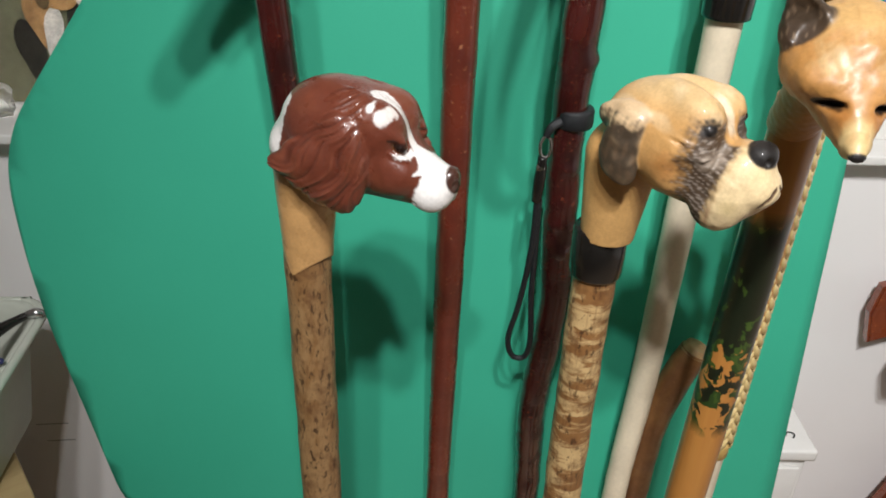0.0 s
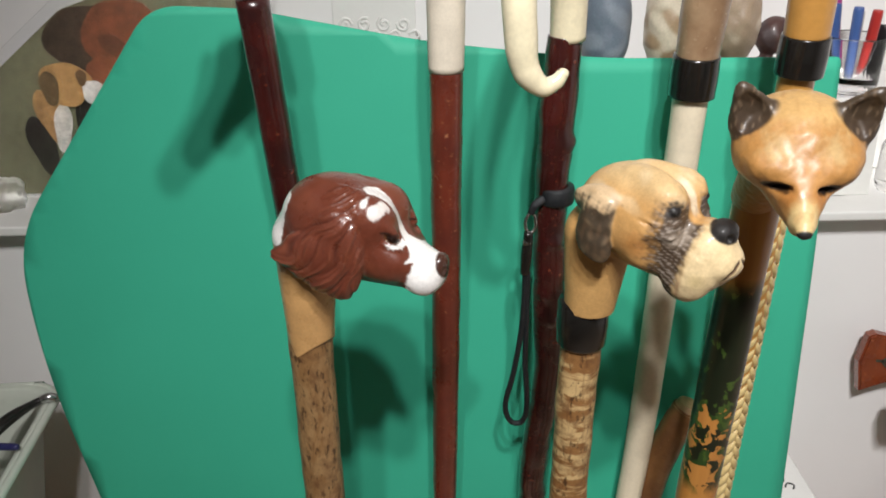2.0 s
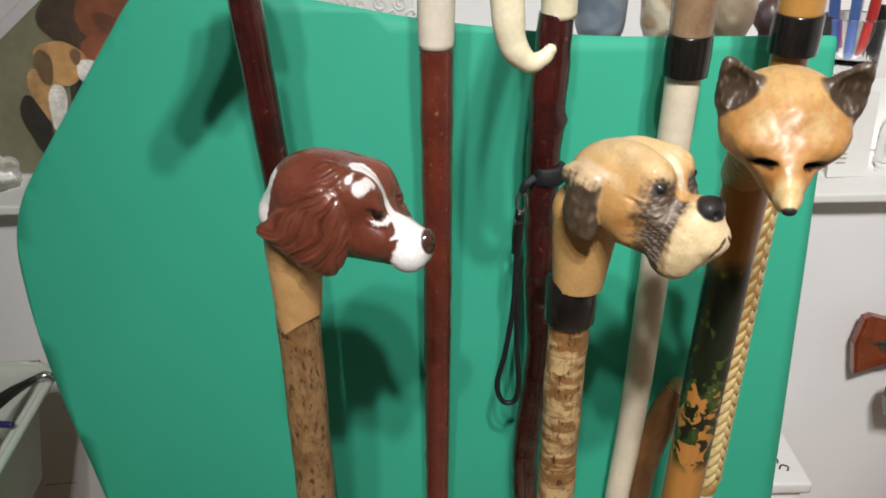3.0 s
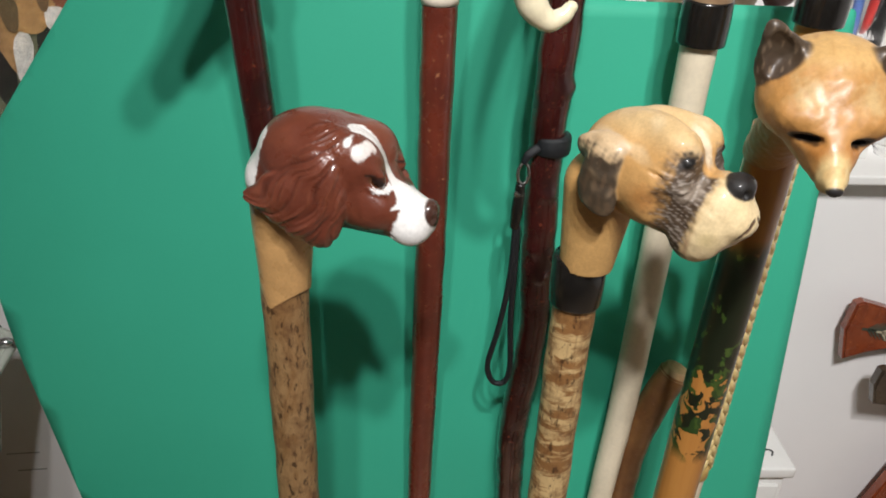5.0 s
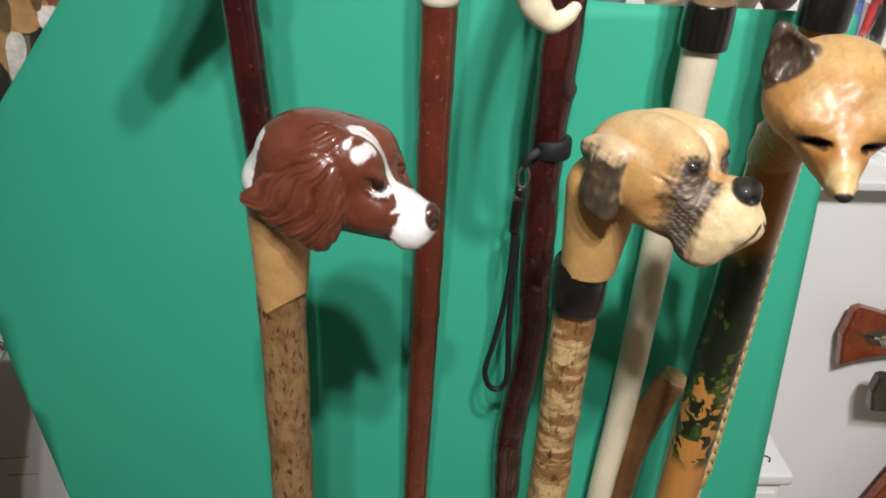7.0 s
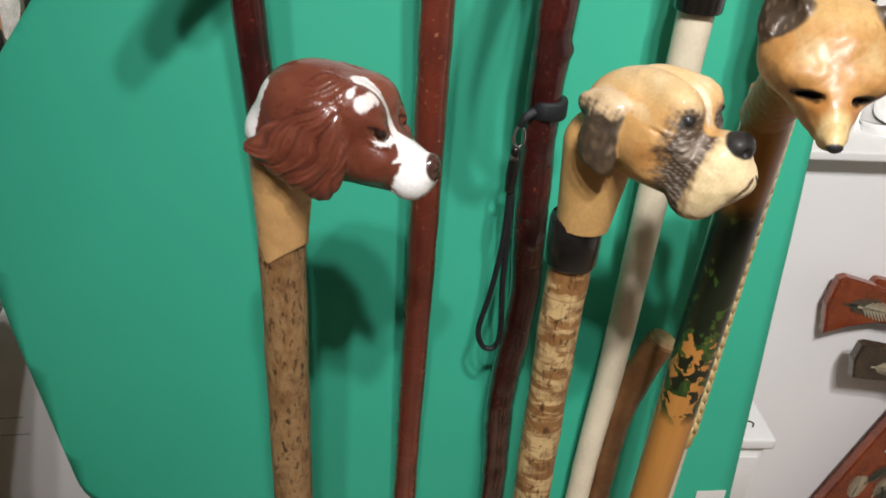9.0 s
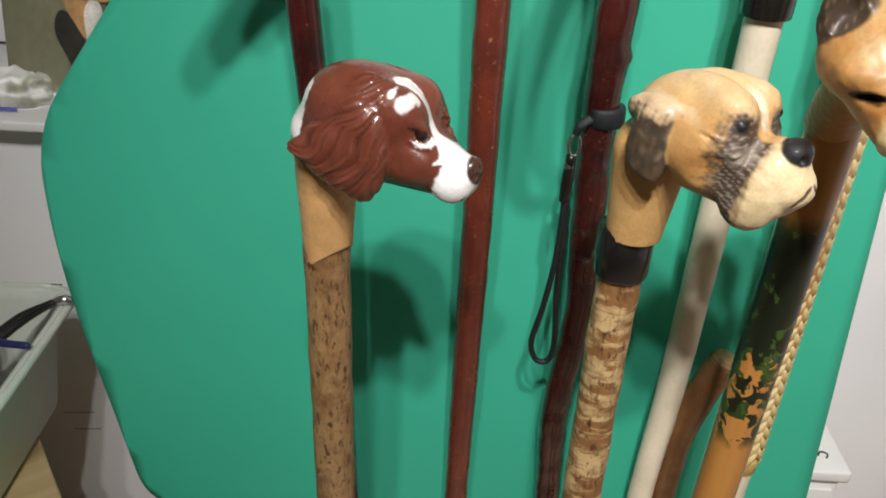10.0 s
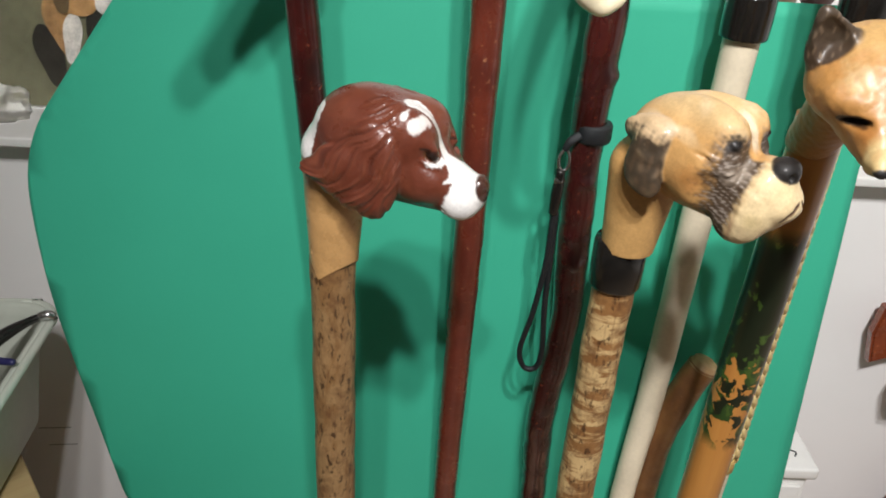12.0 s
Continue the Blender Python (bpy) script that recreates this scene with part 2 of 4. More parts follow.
def tube(points, radii, sides=20, steps=8, cap=True, wob=0.0, seed=0, flat=1.0):
    """A round bar along a smooth line through points, with radii between them; wob roughens it, as on wood."""
    bm = bmesh.new()
    P = [Vector(p) for p in points]
    n = len(P)
    path = []
    for i in range(n - 1):
        p0, p1, p2, p3 = P[max(i - 1, 0)], P[i], P[i + 1], P[min(i + 2, n - 1)]
        for k in range(steps):
            t = k / steps
            a = 2 * p1 + (p2 - p0) * t + (2 * p0 - 5 * p1 + 4 * p2 - p3) * t * t + (3 * p1 - p0 - 3 * p2 + p3) * t ** 3
            path.append((a * 0.5, radii[i] + (radii[i + 1] - radii[i]) * (t * t * (3 - 2 * t))))
    path.append((P[-1], radii[-1]))
    rings = []
    side = Vector((1, 0, 0))
    for i, (c, r) in enumerate(path):
        d = (path[min(i + 1, len(path) - 1)][0] - path[max(i - 1, 0)][0]).normalized()
        side = (side - d * side.dot(d))
        if side.length < 1e-4:
            side = d.orthogonal()
        side.normalize()
        up = d.cross(side)
        ring = []
        for s in range(sides):
            a = 2 * math.pi * s / sides
            o = side * math.cos(a) + up * math.sin(a) * flat
            k = 1.0
            if wob:
                q = (c + o * r) * 38 + Vector((seed * 7.1, seed * 3.3, 0))
                k += wob * noise.noise(q) + wob * 0.6 * noise.noise(q * Vector((2.6, 2.6, 0.9)).length * 0.4)
            ring.append(bm.verts.new(c + o * r * k))
        rings.append(ring)
    for a, b in zip(rings, rings[1:]):
        for s in range(sides):
            bm.faces.new((a[s], a[(s + 1) % sides], b[(s + 1) % sides], b[s]))
    if cap:
        bm.faces.new(rings[0][::-1])
        bm.faces.new(rings[-1])
    return bm


def lathe(profile, sides=28):
    """A turned shape from (radius, height) pairs."""
    bm = bmesh.new()
    rings = [[bm.verts.new((r * math.cos(2 * math.pi * s / sides), r * math.sin(2 * math.pi * s / sides), z)) for s in range(sides)] for r, z in profile]
    for a, b in zip(rings, rings[1:]):
        for s in range(sides):
            bm.faces.new((a[s], a[(s + 1) % sides], b[(s + 1) % sides], b[s]))
    bm.faces.new(rings[0][::-1])
    bm.faces.new(rings[-1])
    return bm


def slab(outline, y0, y1, bevel=0.0, hollow=None):
    """A flat piece with an outline in x and z, from y0 (front) to y1 (back)."""
    bm = bmesh.new()
    f = bm.faces.new([bm.verts.new((x, y0, z)) for x, z in outline])
    r = bmesh.ops.extrude_face_region(bm, geom=[f])
    for v in r["geom"]:
        if isinstance(v, bmesh.types.BMVert):
            v.co.y = y1
    bmesh.ops.recalc_face_normals(bm, faces=bm.faces[:])
    if bevel:
        bmesh.ops.bevel(bm, geom=[e for e in bm.edges if abs(e.verts[0].co.y - e.verts[1].co.y) < 1e-6], offset=bevel, segments=2, affect="EDGES")
    return bm


def rounded(corners, radii, steps=8):
    """An outline with rounded corners."""
    out = []
    n = len(corners)
    for i in range(n):
        p, a, b = Vector(corners[i]), Vector(corners[i - 1]), Vector(corners[(i + 1) % n])
        r = radii[i]
        if r <= 0:
            out.append(tuple(p))
            continue
        s, e = p + (a - p).normalized() * r, p + (b - p).normalized() * r
        for k in range(steps + 1):
            t = k / steps
            out.append(tuple(s * (1 - t) ** 2 + p * 2 * t * (1 - t) + e * t * t))
    return out


# ---- carved shapes: smooth unions of rounded forms, in millimetres ----
def ell(P, c, r, tilt=None):
    q = P - np.array(c, float)
    if tilt is not None:
        q = q @ np.array(Euler([radians(a) for a in tilt]).to_matrix())
    r = np.array(r, float)
    k0 = np.linalg.norm(q / r, axis=-1)
    k1 = np.linalg.norm(q / (r * r), axis=-1) + 1e-9
    return k0 * (k0 - 1) / k1


def cone(P, a, ra, b, rb):
    a, b = np.array(a, float), np.array(b, float)
    d = b - a
    t = np.clip(((P - a) @ d) / (d @ d), 0, 1)
    return np.linalg.norm(P - a - t[..., None] * d, axis=-1) - (ra + (rb - ra) * t)


def join(a, b, k=6.0):
    h = np.clip(0.5 + 0.5 * (b - a) / k, 0, 1)
    return b + (a - b) * h - k * h * (1 - h)


def carve(a, b, k=3.0):
    return -join(-a, b, k)


def soft(x, lo, hi):
    t = np.clip((x - lo) / (hi - lo), 0, 1)
    return t * t * (3 - 2 * t)


def wavy(P, s, seed=0.0):
    """Cheap smooth unevenness between -1 and 1."""
    x, y, z = P[..., 0] / s + seed, P[..., 1] / s - seed * 0.7, P[..., 2] / s + seed * 1.3
    return (np.sin(x * 1.7 + 1.3 * np.sin(y * 1.1 + z * 0.7)) + np.sin(y * 2.1 + 1.7 * np.sin(z * 1.3 + x * 0.5)) + np.sin(z * 1.9 + 1.1 * np.sin(x * 0.9 - y * 1.2))) / 3


def blend(base, colour, mask):
    return base * (1 - mask[..., None]) + np.array(colour[:3]) * mask[..., None]


def carved(name, shape, paint, lo, hi, cell, material, parent, frame_of, label=""):
    """Meshes a solid shape with surface nets; paint gives the colour of each place. frame_of turns millimetres into the thing's metres."""
    lo, hi = np.array(lo, float), np.array(hi, float)
    n = np.ceil((hi - lo) / cell).astype(int) + 1
    grid = np.stack(np.meshgrid(*[lo[i] + cell * np.arange(n[i]) for i in range(3)], indexing="ij"), -1)
    d = shape(grid)
    s = d < 0
    total = np.zeros(tuple(n - 1) + (3,))
    count = np.zeros(tuple(n - 1))
    crossing = []
    for ax in range(3):
        a = [slice(None)] * 3
        b = [slice(None)] * 3
        a[ax], b[ax] = slice(0, -1), slice(1, None)
        da, db = d[tuple(a)], d[tuple(b)]
        cross = s[tuple(a)] != s[tuple(b)]
        t = np.where(cross, da / np.where(cross, da - db, 1), 0)
        place = grid[tuple(a)].copy()
        place[..., ax] += t * cell
        o1, o2 = [i for i in range(3) if i != ax]
        for i in (0, 1):
            for j in (0, 1):
                sl = [slice(None)] * 3
                sl[o1] = slice(i, n[o1] - 1 + i)
                sl[o2] = slice(j, n[o2] - 1 + j)
                c = cross[tuple(sl)]
                total += place[tuple(sl)] * c[..., None]
                count += c
        crossing.append(cross)
    cells = count > 0
    index = np.full(cells.shape, -1)
    index[cells] = np.arange(cells.sum())
    verts = total[cells] / count[cells][:, None]
    faces = []
    for ax in range(3):
        o1, o2 = [(1, 2), (2, 0), (0, 1)][ax]
        w = np.argwhere(crossing[ax])
        w = w[(w[:, o1] > 0) & (w[:, o2] > 0) & (w[:, o1] < n[o1] - 1) & (w[:, o2] < n[o2] - 1)]
        quad = []
        for i, j in ((-1, -1), (0, -1), (0, 0), (-1, 0)):
            c = w.copy()
            c[:, o1] += i
            c[:, o2] += j
            quad.append(index[c[:, 0], c[:, 1], c[:, 2]])
        q = np.stack(quad, 1)
        flip = s[w[:, 0], w[:, 1], w[:, 2]]
        q[~flip] = q[~flip][:, ::-1]
        faces.append(q)
    faces = np.concatenate(faces)
    colours = paint(verts)
    world_verts = frame_of(verts)
    # the frame may mirror: keep the faces looking outwards
    e = frame_of(np.array([[0, 0, 0], [1, 0, 0], [0, 1, 0], [0, 0, 1.0]]))
    if np.linalg.det(e[1:] - e[0]) < 0:
        faces = faces[:, ::-1]
    me = bpy.data.meshes.new(name)
    me.from_pydata(world_verts.tolist(), [], faces.tolist())
    layer = me.color_attributes.new("paint", "FLOAT_COLOR", "POINT")
    layer.data.foreach_set("color", np.concatenate([np.clip(colours, 0, 1), np.ones((len(colours), 1))], 1).ravel())
    me.materials.append(material)
    me.shade_smooth()
    ob = new(name, me)
    if parent:
        ob.parent = parent
    if label:
        tagged(ob, label)
    return ob


def head_frame(yaw, lift=1.0, mirror=1, size=1.0, shift=(0, 0, 0)):
    """From a head's own millimetres (ahead, aside, up) to its stick's metres."""
    a = radians(yaw)
    f, l = np.array([math.cos(a), math.sin(a), 0]), np.array([math.sin(a), -math.cos(a), 0]) * mirror
    def turn(V):
        V = V * size
        return (V[:, :1] * f + V[:, 1:2] * l + V[:, 2:3] * np.array([0, 0, 1.0])) / 1000 + np.array([0, 0, lift]) + np.array(shift)
    return turn


def mirrored(P):
    Q = P.copy()
    Q[..., 1] = np.abs(Q[..., 1])
    return Q


# ---- spaniel ----
def spaniel_ear(Q):
    e = ell(Q, (49, 27.0, 54), (19, 9.5, 32), (0, 3, 0))
    e = join(e, ell(Q, (31, 29.5, 47), (25, 8.0, 19), (0, 22, 0)), 8)
    e = join(e, ell(Q, (8, 30, 47), (9.5, 5.5, 7)), 6)
    return e


def spaniel_hair(Q):
    """Strands that fall back and down from the crest of the ear, bunched in wavy locks."""
    x, z = Q[..., 0] - 72, Q[..., 2] - 104
    ang = np.arctan2(z, x) + 0.05 * wavy(Q, 9)
    far = np.hypot(z, x)
    bend = ang + 0.0035 * far + 0.06 * np.sin(far * 0.11 + ang * 7)
    locks = np.sin(bend * 30 + 1.1 * np.sin(far * 0.07)) + 0.6 * np.sin(bend * 17 + 2)
    strands = np.sin(bend * 74 + 1.3 * np.sin(far * 0.16 + ang * 9)) + 0.8 * np.sin(bend * 121 + 1.5 * np.sin(far * 0.13 + 1))
    return locks, strands, far


def spaniel(P):
    Q = mirrored(P)
    d = ell(Q, (40, 0, 64), (46, 31.5, 35))
    d = join(d, ell(Q, (67, 11, 78), (18, 15, 16.5)), 9)
    d = join(d, cone(Q, (72, 0, 53), 20.5, (103, 0, 45.5), 14.0), 9)
    d = join(d, cone(Q, (58, 0, 46), 19, (100, 0, 39.5), 10.5), 6)
    d = join(d, ell(Q, (76, 15, 52), (19, 10, 14)), 6)
    neck = cone(Q, (3, 0, -66), 15.2, (6.5, 0, 46), 23)
    neck = np.maximum(neck, (-49 + 0.86 * (P[..., 0] - 2) + 0.25 * P[..., 1] - P[..., 2]) * 0.74)
    d = join(d, neck, 7)
    d = join(d, ell(Q, (100, 6.5, 40.5), (13, 10, 11.5)), 4)
    d = join(d, ell(Q, (112.5, 0, 51), (6, 8.0, 8.2)), 2.5)
    d = carve(d, ell(Q, (119.5, 4.6, 49.5), (3.5, 1.9, 2.6)), 1.5)
    d = carve(d, cone(Q, (118.5, 0, 52), 0.5, (117, 0, 42), 0.6), 1.0)
    d = carve(d, ell(Q, (88, 18.5, 70.5), (8, 5.0, 4.6), (0, 25, -25)), 3)
    d = join(d, ell(Q, (84.5, 14.6, 70), (4.6, 4.4, 4.0)), 0.8)
    d = join(d, ell(Q, (80, 16.5, 77.5), (9, 4, 3), (0, 28, -22)), 3)
    d = join(d, ell(Q, (85, 17.5, 65), (7, 2.6, 1.8), (0, 20, -25)), 2)
    d = carve(d, cone(Q, (86, 16.5, 36.5), 1.0, (111, 8, 35), 0.8), 1.3)
    locks, strands, far = spaniel_hair(Q)
    crest = soft(16 - np.sqrt((Q[..., 0] - 52) ** 2 + (Q[..., 2] - 88) ** 2), 0, 10) * (Q[..., 1] > 10)
    d = d - crest * (0.5 * strands + 0.4 * locks) * 0.7 - 1.0 * crest
    d = d + 0.25 * wavy(Q, 7)
    e = spaniel_ear(Q)
    e = e + (0.55 * locks + 0.34 * strands) * soft(far, 10, 34) + 0.4 * wavy(Q, 6)
    # a furrow before the ear
    d = carve(d, cone(Q, (70, 30.5, 82), 1.4, (76, 27, 46), 1.6), 3.0)
    return np.where(e < 14, join(d, e, 3.5), np.minimum(d, e))


def spaniel_paint(P):
    u, v, w = P[:, 0], np.abs(P[:, 1]), P[:, 2]
    Q = mirrored(P)
    rag = 0.9 * wavy(P, 2.2) + 0.6 * wavy(P, 1.0, 3)
    c = np.tile(np.array([0.135, 0.034, 0.018]), (len(P), 1))
    c = blend(c, (0.17, 0.048, 0.024), 0.6 * soft(wavy(P, 11, 2), 0.0, 0.7))
    white = (0.80, 0.78, 0.75)
    ear = soft(-spaniel_ear(Q), -4.5, -3.0)
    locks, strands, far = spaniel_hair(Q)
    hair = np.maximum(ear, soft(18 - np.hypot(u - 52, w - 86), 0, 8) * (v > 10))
    # two-tone strands, with groove shade and ridge light painted into the ear
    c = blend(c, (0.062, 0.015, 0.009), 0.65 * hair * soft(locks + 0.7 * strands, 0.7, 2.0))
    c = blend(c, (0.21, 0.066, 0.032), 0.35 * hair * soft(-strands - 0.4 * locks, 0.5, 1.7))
    # tan neck below the hair
    c = blend(c, (0.56, 0.32, 0.125), soft(46 - w + 0.15 * u, 0, 2) * (u < 46) * (1 - ear))
    # muzzle
    edge = np.where(w < 59, 91.5 + 0.36 * (w - 35), 100.0)
    c = blend(c, white, soft(u - edge + 0.7 * rag, -0.6, 0.9) * (w < 62))
    c = blend(c, white, soft(u - 97 + 0.5 * (62 - w) + rag, -0.6, 0.9) * (w >= 55))
    # blaze, fat and rounded on the forehead, narrow between the eyes
    mid = P[:, 1] - 4.5
    wide = np.interp(u, [58, 66, 74, 84, 90, 98, 106], [6.0, 6.8, 5.2, 2.8, 3.2, 9.0, 18.0])
    c = blend(c, white, soft(wide - np.abs(mid) + 0.35 * rag, -0.4, 0.5) * soft(u - 60 - 0.12 * mid ** 2 + 0.3 * rag, -0.6, 0.6) * (w > 52))
    # splash below the eye; brow spot mixing a painted gloss highlight with white, and a white dot
    c = blend(c, white, soft(3.2 - np.hypot((u - 91) * 0.5, (w - 65.5) * 1.8) + 2 * rag, -0.5, 0.6) * (P[:, 1] > 8))
    c = blend(c, (0.70, 0.64, 0.60), soft(4.6 - np.hypot((u - 76) * 0.8, w - 88) + 0.8 * rag, -0.5, 0.9) * (P[:, 1] > 11) * (v < 30))
    c = blend(c, white, soft(2.3 - np.hypot(u - 67, w - 92) + 0.4 * rag, -0.5, 0.6) * (P[:, 1] > 11) * (v < 30))
    # white nape
    c = blend(c, white, soft(-(u - 1.5) + (w - 52) * 0.24 + 0.8 * rag, 0, 1.4) * soft(w, 44, 47) * (w < 84) * (1 - ear))
    # nose, eye and its rims
    c = blend(c, (0.060, 0.024, 0.016), soft(-ell(Q, (114, 0, 51), (6.6, 8.6, 8.8)), -0.6, 0.3))
    c = blend(c, (0.10, 0.036, 0.014), soft(-ell(Q, (85, 16.5, 70), (6.8, 4.8, 3.6), (0, 25, -25)), -0.3, 0.8))
    c = blend(c, (0.014, 0.006, 0.004), soft(-ell(Q, (85.5, 17, 70.6), (4.8, 4.2, 2.6), (0, 25, -25)), -0.3, 0.6))
    c = blend(c, (0.03, 0.010, 0.006), soft(1.2 - np.abs(w - 73.5 + 0.3 * (u - 85)), 0, 0.9) * (np.abs(u - 85) < 6) * (v > 9))
    return c


# ---- boxer ----
def boxer_ear(Q):
    e = ell(Q, (21, 24.5, 78), (21, 6.5, 10.5), (0, -10, 8))
    e = join(e, ell(Q, (25, 33.0, 62), (13, 4.6, 21), (4, 14, 0)), 8)
    return join(e, ell(Q, (31, 33.5, 47), (8, 4.2, 9), (4, 14, 0)), 6)


def boxer(P):
    Q = mirrored(P)
    d = ell(Q, (38, 0, 67.5), (43, 32, 33))
    d = join(d, cone(Q, (4, 0, -34), 17.0, (9, 0, 42), 25), 5)
    d = join(d, ell(Q, (61, 12.5, 86), (17, 13, 14)), 6)
    d = join(d, ell(Q, (46, 8, 97), (14, 7, 5)), 6)
    d = join(d, ell(Q, (56, 20, 62), (24, 13, 24)), 8)
    d = join(d, cone(Q, (44, 0, 48), 20, (80, 0, 46), 20), 7)
    d = join(d, ell(Q, (90, 0, 52), (20, 21, 24)), 6)
    d = join(d, ell(Q, (84, 13, 42), (18, 12, 21), (0, 12, 0)), 5)
    d = join(d, ell(Q, (104, 0, 50), (9.5, 14, 10)), 4)
    d = join(d, ell(Q, (98.5, 0, 70), (9.6, 11, 8.6)), 2)
    d = carve(d, ell(Q, (107, 5.5, 69), (4, 2.2, 3)), 1.5)
    d = carve(d, cone(Q, (114, 0, 57), 0.9, (111, 9, 47), 0.9), 1.2)
    d = carve(d, cone(Q, (111, 9, 47), 0.9, (99, 15, 27), 0.9), 1.2)
    d = carve(d, cone(Q, (108.5, 0, 64), 0.8, (113.5, 0, 54), 0.8), 1.2)
    d = carve(d, ell(Q, (79, 24, 84), (7, 6, 4.6), (0, 15, -30)), 3)
    d = join(d, ell(Q, (73.5, 18.8, 82.5), (4.0, 4.0, 3.2)), 0.8)
    for k in range(3):
        d = carve(d, cone(Q, (70, 29 - k, 82 - 5 * k), 0.7, (54, 35 - k, 85 - 4 * k), 0.5), 2)
        d = carve(d, cone(Q, (84, 15, 82 - 5 * k), 0.7, (76, 27, 74 - 6 * k), 0.6), 2)
    d = d + 0.25 * wavy(Q, 3) * soft(Q[..., 0], 55, 65)
    e = boxer_ear(Q) + 0.35 * wavy(Q, 3.5)
    d = carve(d, cone(Q, (47, 26, 92), 1.6, (40, 36, 78), 1.5), 1.5)
    d = carve(d, cone(Q, (40, 36, 78), 1.1, (42, 38, 54), 1.3), 2.0)
    d = carve(d, ell(Q, (70, 30, 48), (14, 5, 16), (0, 0, -18)), 7)
    d = d + 0.3 * wavy(Q, 2.0, 4) * soft(Q[..., 0], 64, 70) * soft(92 - Q[..., 0], 0, 6)
    d = np.maximum(d, -20.5 - P[..., 2])
    return join(d, e, 3.0)


def boxer_paint(P):
    u, v, w = P[:, 0], np.abs(P[:, 1]), P[:, 2]
    Q = mirrored(P)
    rag = wavy(P, 2.4) + 0.7 * wavy(P, 1.1, 2)
    c = np.tile(np.array([0.55, 0.305, 0.105]), (len(P), 1))
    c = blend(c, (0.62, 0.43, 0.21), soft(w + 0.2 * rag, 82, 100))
    c = blend(c, (0.55, 0.32, 0.115), soft(30 - w, 0, 25) * (u < 50))
    c = blend(c, (0.50, 0.215, 0.055), 0.7 * soft(15 - np.hypot(u - 56, w - 58) + 2 * rag, 0, 13))
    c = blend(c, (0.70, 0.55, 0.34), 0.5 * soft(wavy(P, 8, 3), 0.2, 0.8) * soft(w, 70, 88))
    cream = soft(u - (87.0 + 0.20 * (w - 55)) + 1.6 * rag, -4, 4) * soft(90 - w, 0, 8)
    mask = soft(u - (62 + 0.10 * (w - 50)) + 4.0 * rag, -6, 9) * soft(91 - w + 1.5 * rag, 0, 9) * soft(w + 0.6 * (u - 66), 20, 26) * soft(v, 6, 9)
    strokes = np.sin(w * 1.5 + 0.9 * u + 2.6 * wavy(P, 4, 8)) + 0.8 * np.sin(w * 2.7 - 0.8 * u + 2.2 * wavy(P, 3, 1))
    c = blend(c, (0.030, 0.022, 0.019), 0.92 * mask * (1 - cream))
    c = blend(c, (0.34, 0.29, 0.245), 0.75 * mask * (1 - cream) * soft(strokes + 0.8 * wavy(P, 5, 5), 0.1, 1.6))
    c = blend(c, (0.40, 0.33, 0.26), 0.6 * mask * (1 - cream) * soft(9 - np.hypot((u - 80) * 0.8, w - 66) + 2 * rag, 0, 8))
    c = blend(c, (0.71, 0.55, 0.31), cream)
    c = blend(c, (0.47, 0.36, 0.15), 0.45 * cream * soft(9 - np.hypot(u - 95, w - 42), 0, 9))
    c = blend(c, (0.28, 0.12, 0.07), 0.5 * soft(2.2 - np.abs(u - 85 - 0.15 * (w - 40)), 0, 2) * soft(44 - w, 0, 8))
    c = blend(c, (0.70, 0.56, 0.38), soft(5 - v + 0.4 * rag, 0, 2) * soft(u, 60, 66) * soft(w, 74, 80))
    for k in range(3):
        c = blend(c, (0.09, 0.05, 0.035), 0.7 * soft(1.2 - cone(Q, (72, 29 - k, 82 - 5 * k), 0.5, (58, 35 - k, 83 - 3 * k), 0.1) + 0.3 * rag, 0, 1.2) * (0.5 if k else 1.0))
    ear = soft(-boxer_ear(Q), -1.2, 0.0)
    c = blend(c, (0.60, 0.43, 0.25), ear)
    c = blend(c, (0.028, 0.018, 0.011), ear * soft(83 - w + 4 * rag, 0, 10) * 0.95)
    c = blend(c, (0.13, 0.078, 0.042), 0.45 * ear * soft(wavy(P * np.array([2, 1, 0.6]), 3.2, 7) + 0.3 * rag, 0.0, 0.8) * soft(82 - w, 0, 8))
    c = blend(c, (0.03, 0.02, 0.014), 0.9 * soft(2.2 - cone(Q, (47, 26, 92), 0.5, (40, 36, 76), 0.8) + 0.5 * rag, 0, 1.5))
    c = blend(c, (0.012, 0.010, 0.009), soft(-ell(Q, (98.5, 0, 70), (10.2, 11.6, 9.2)), -0.5, 0.4))
    # dark eye and mask patch, the socket's shade painted in with it
    c = blend(c, (0.022, 0.016, 0.014), 0.85 * soft(-ell(Q, (77, 22, 84), (9, 8, 7)) + 1.6 * rag, -0.8, 2.8))
    c = blend(c, (0.010, 0.008, 0.007), soft(-ell(Q, (78, 22.5, 83.5), (6.5, 6, 4.6)), -0.4, 0.8))
    c = blend(c, (0.10, 0.055, 0.03), soft(1.5 - np.minimum(cone(Q, (114, 0, 57), 0.5, (111, 9, 47), 0.5), cone(Q, (111, 9, 47), 0.5, (99, 15, 27), 0.5)), 0, 1))
    return c


# ---- fox ----
def fox_ear(Q):
    e = join(ell(Q, (101, 25.5, 141), (9, 15, 19), (-22, 8, 0)), ell(Q, (106, 33.5, 157), (4.5, 6.5, 11), (-24, 8, 0)), 8)
    return e


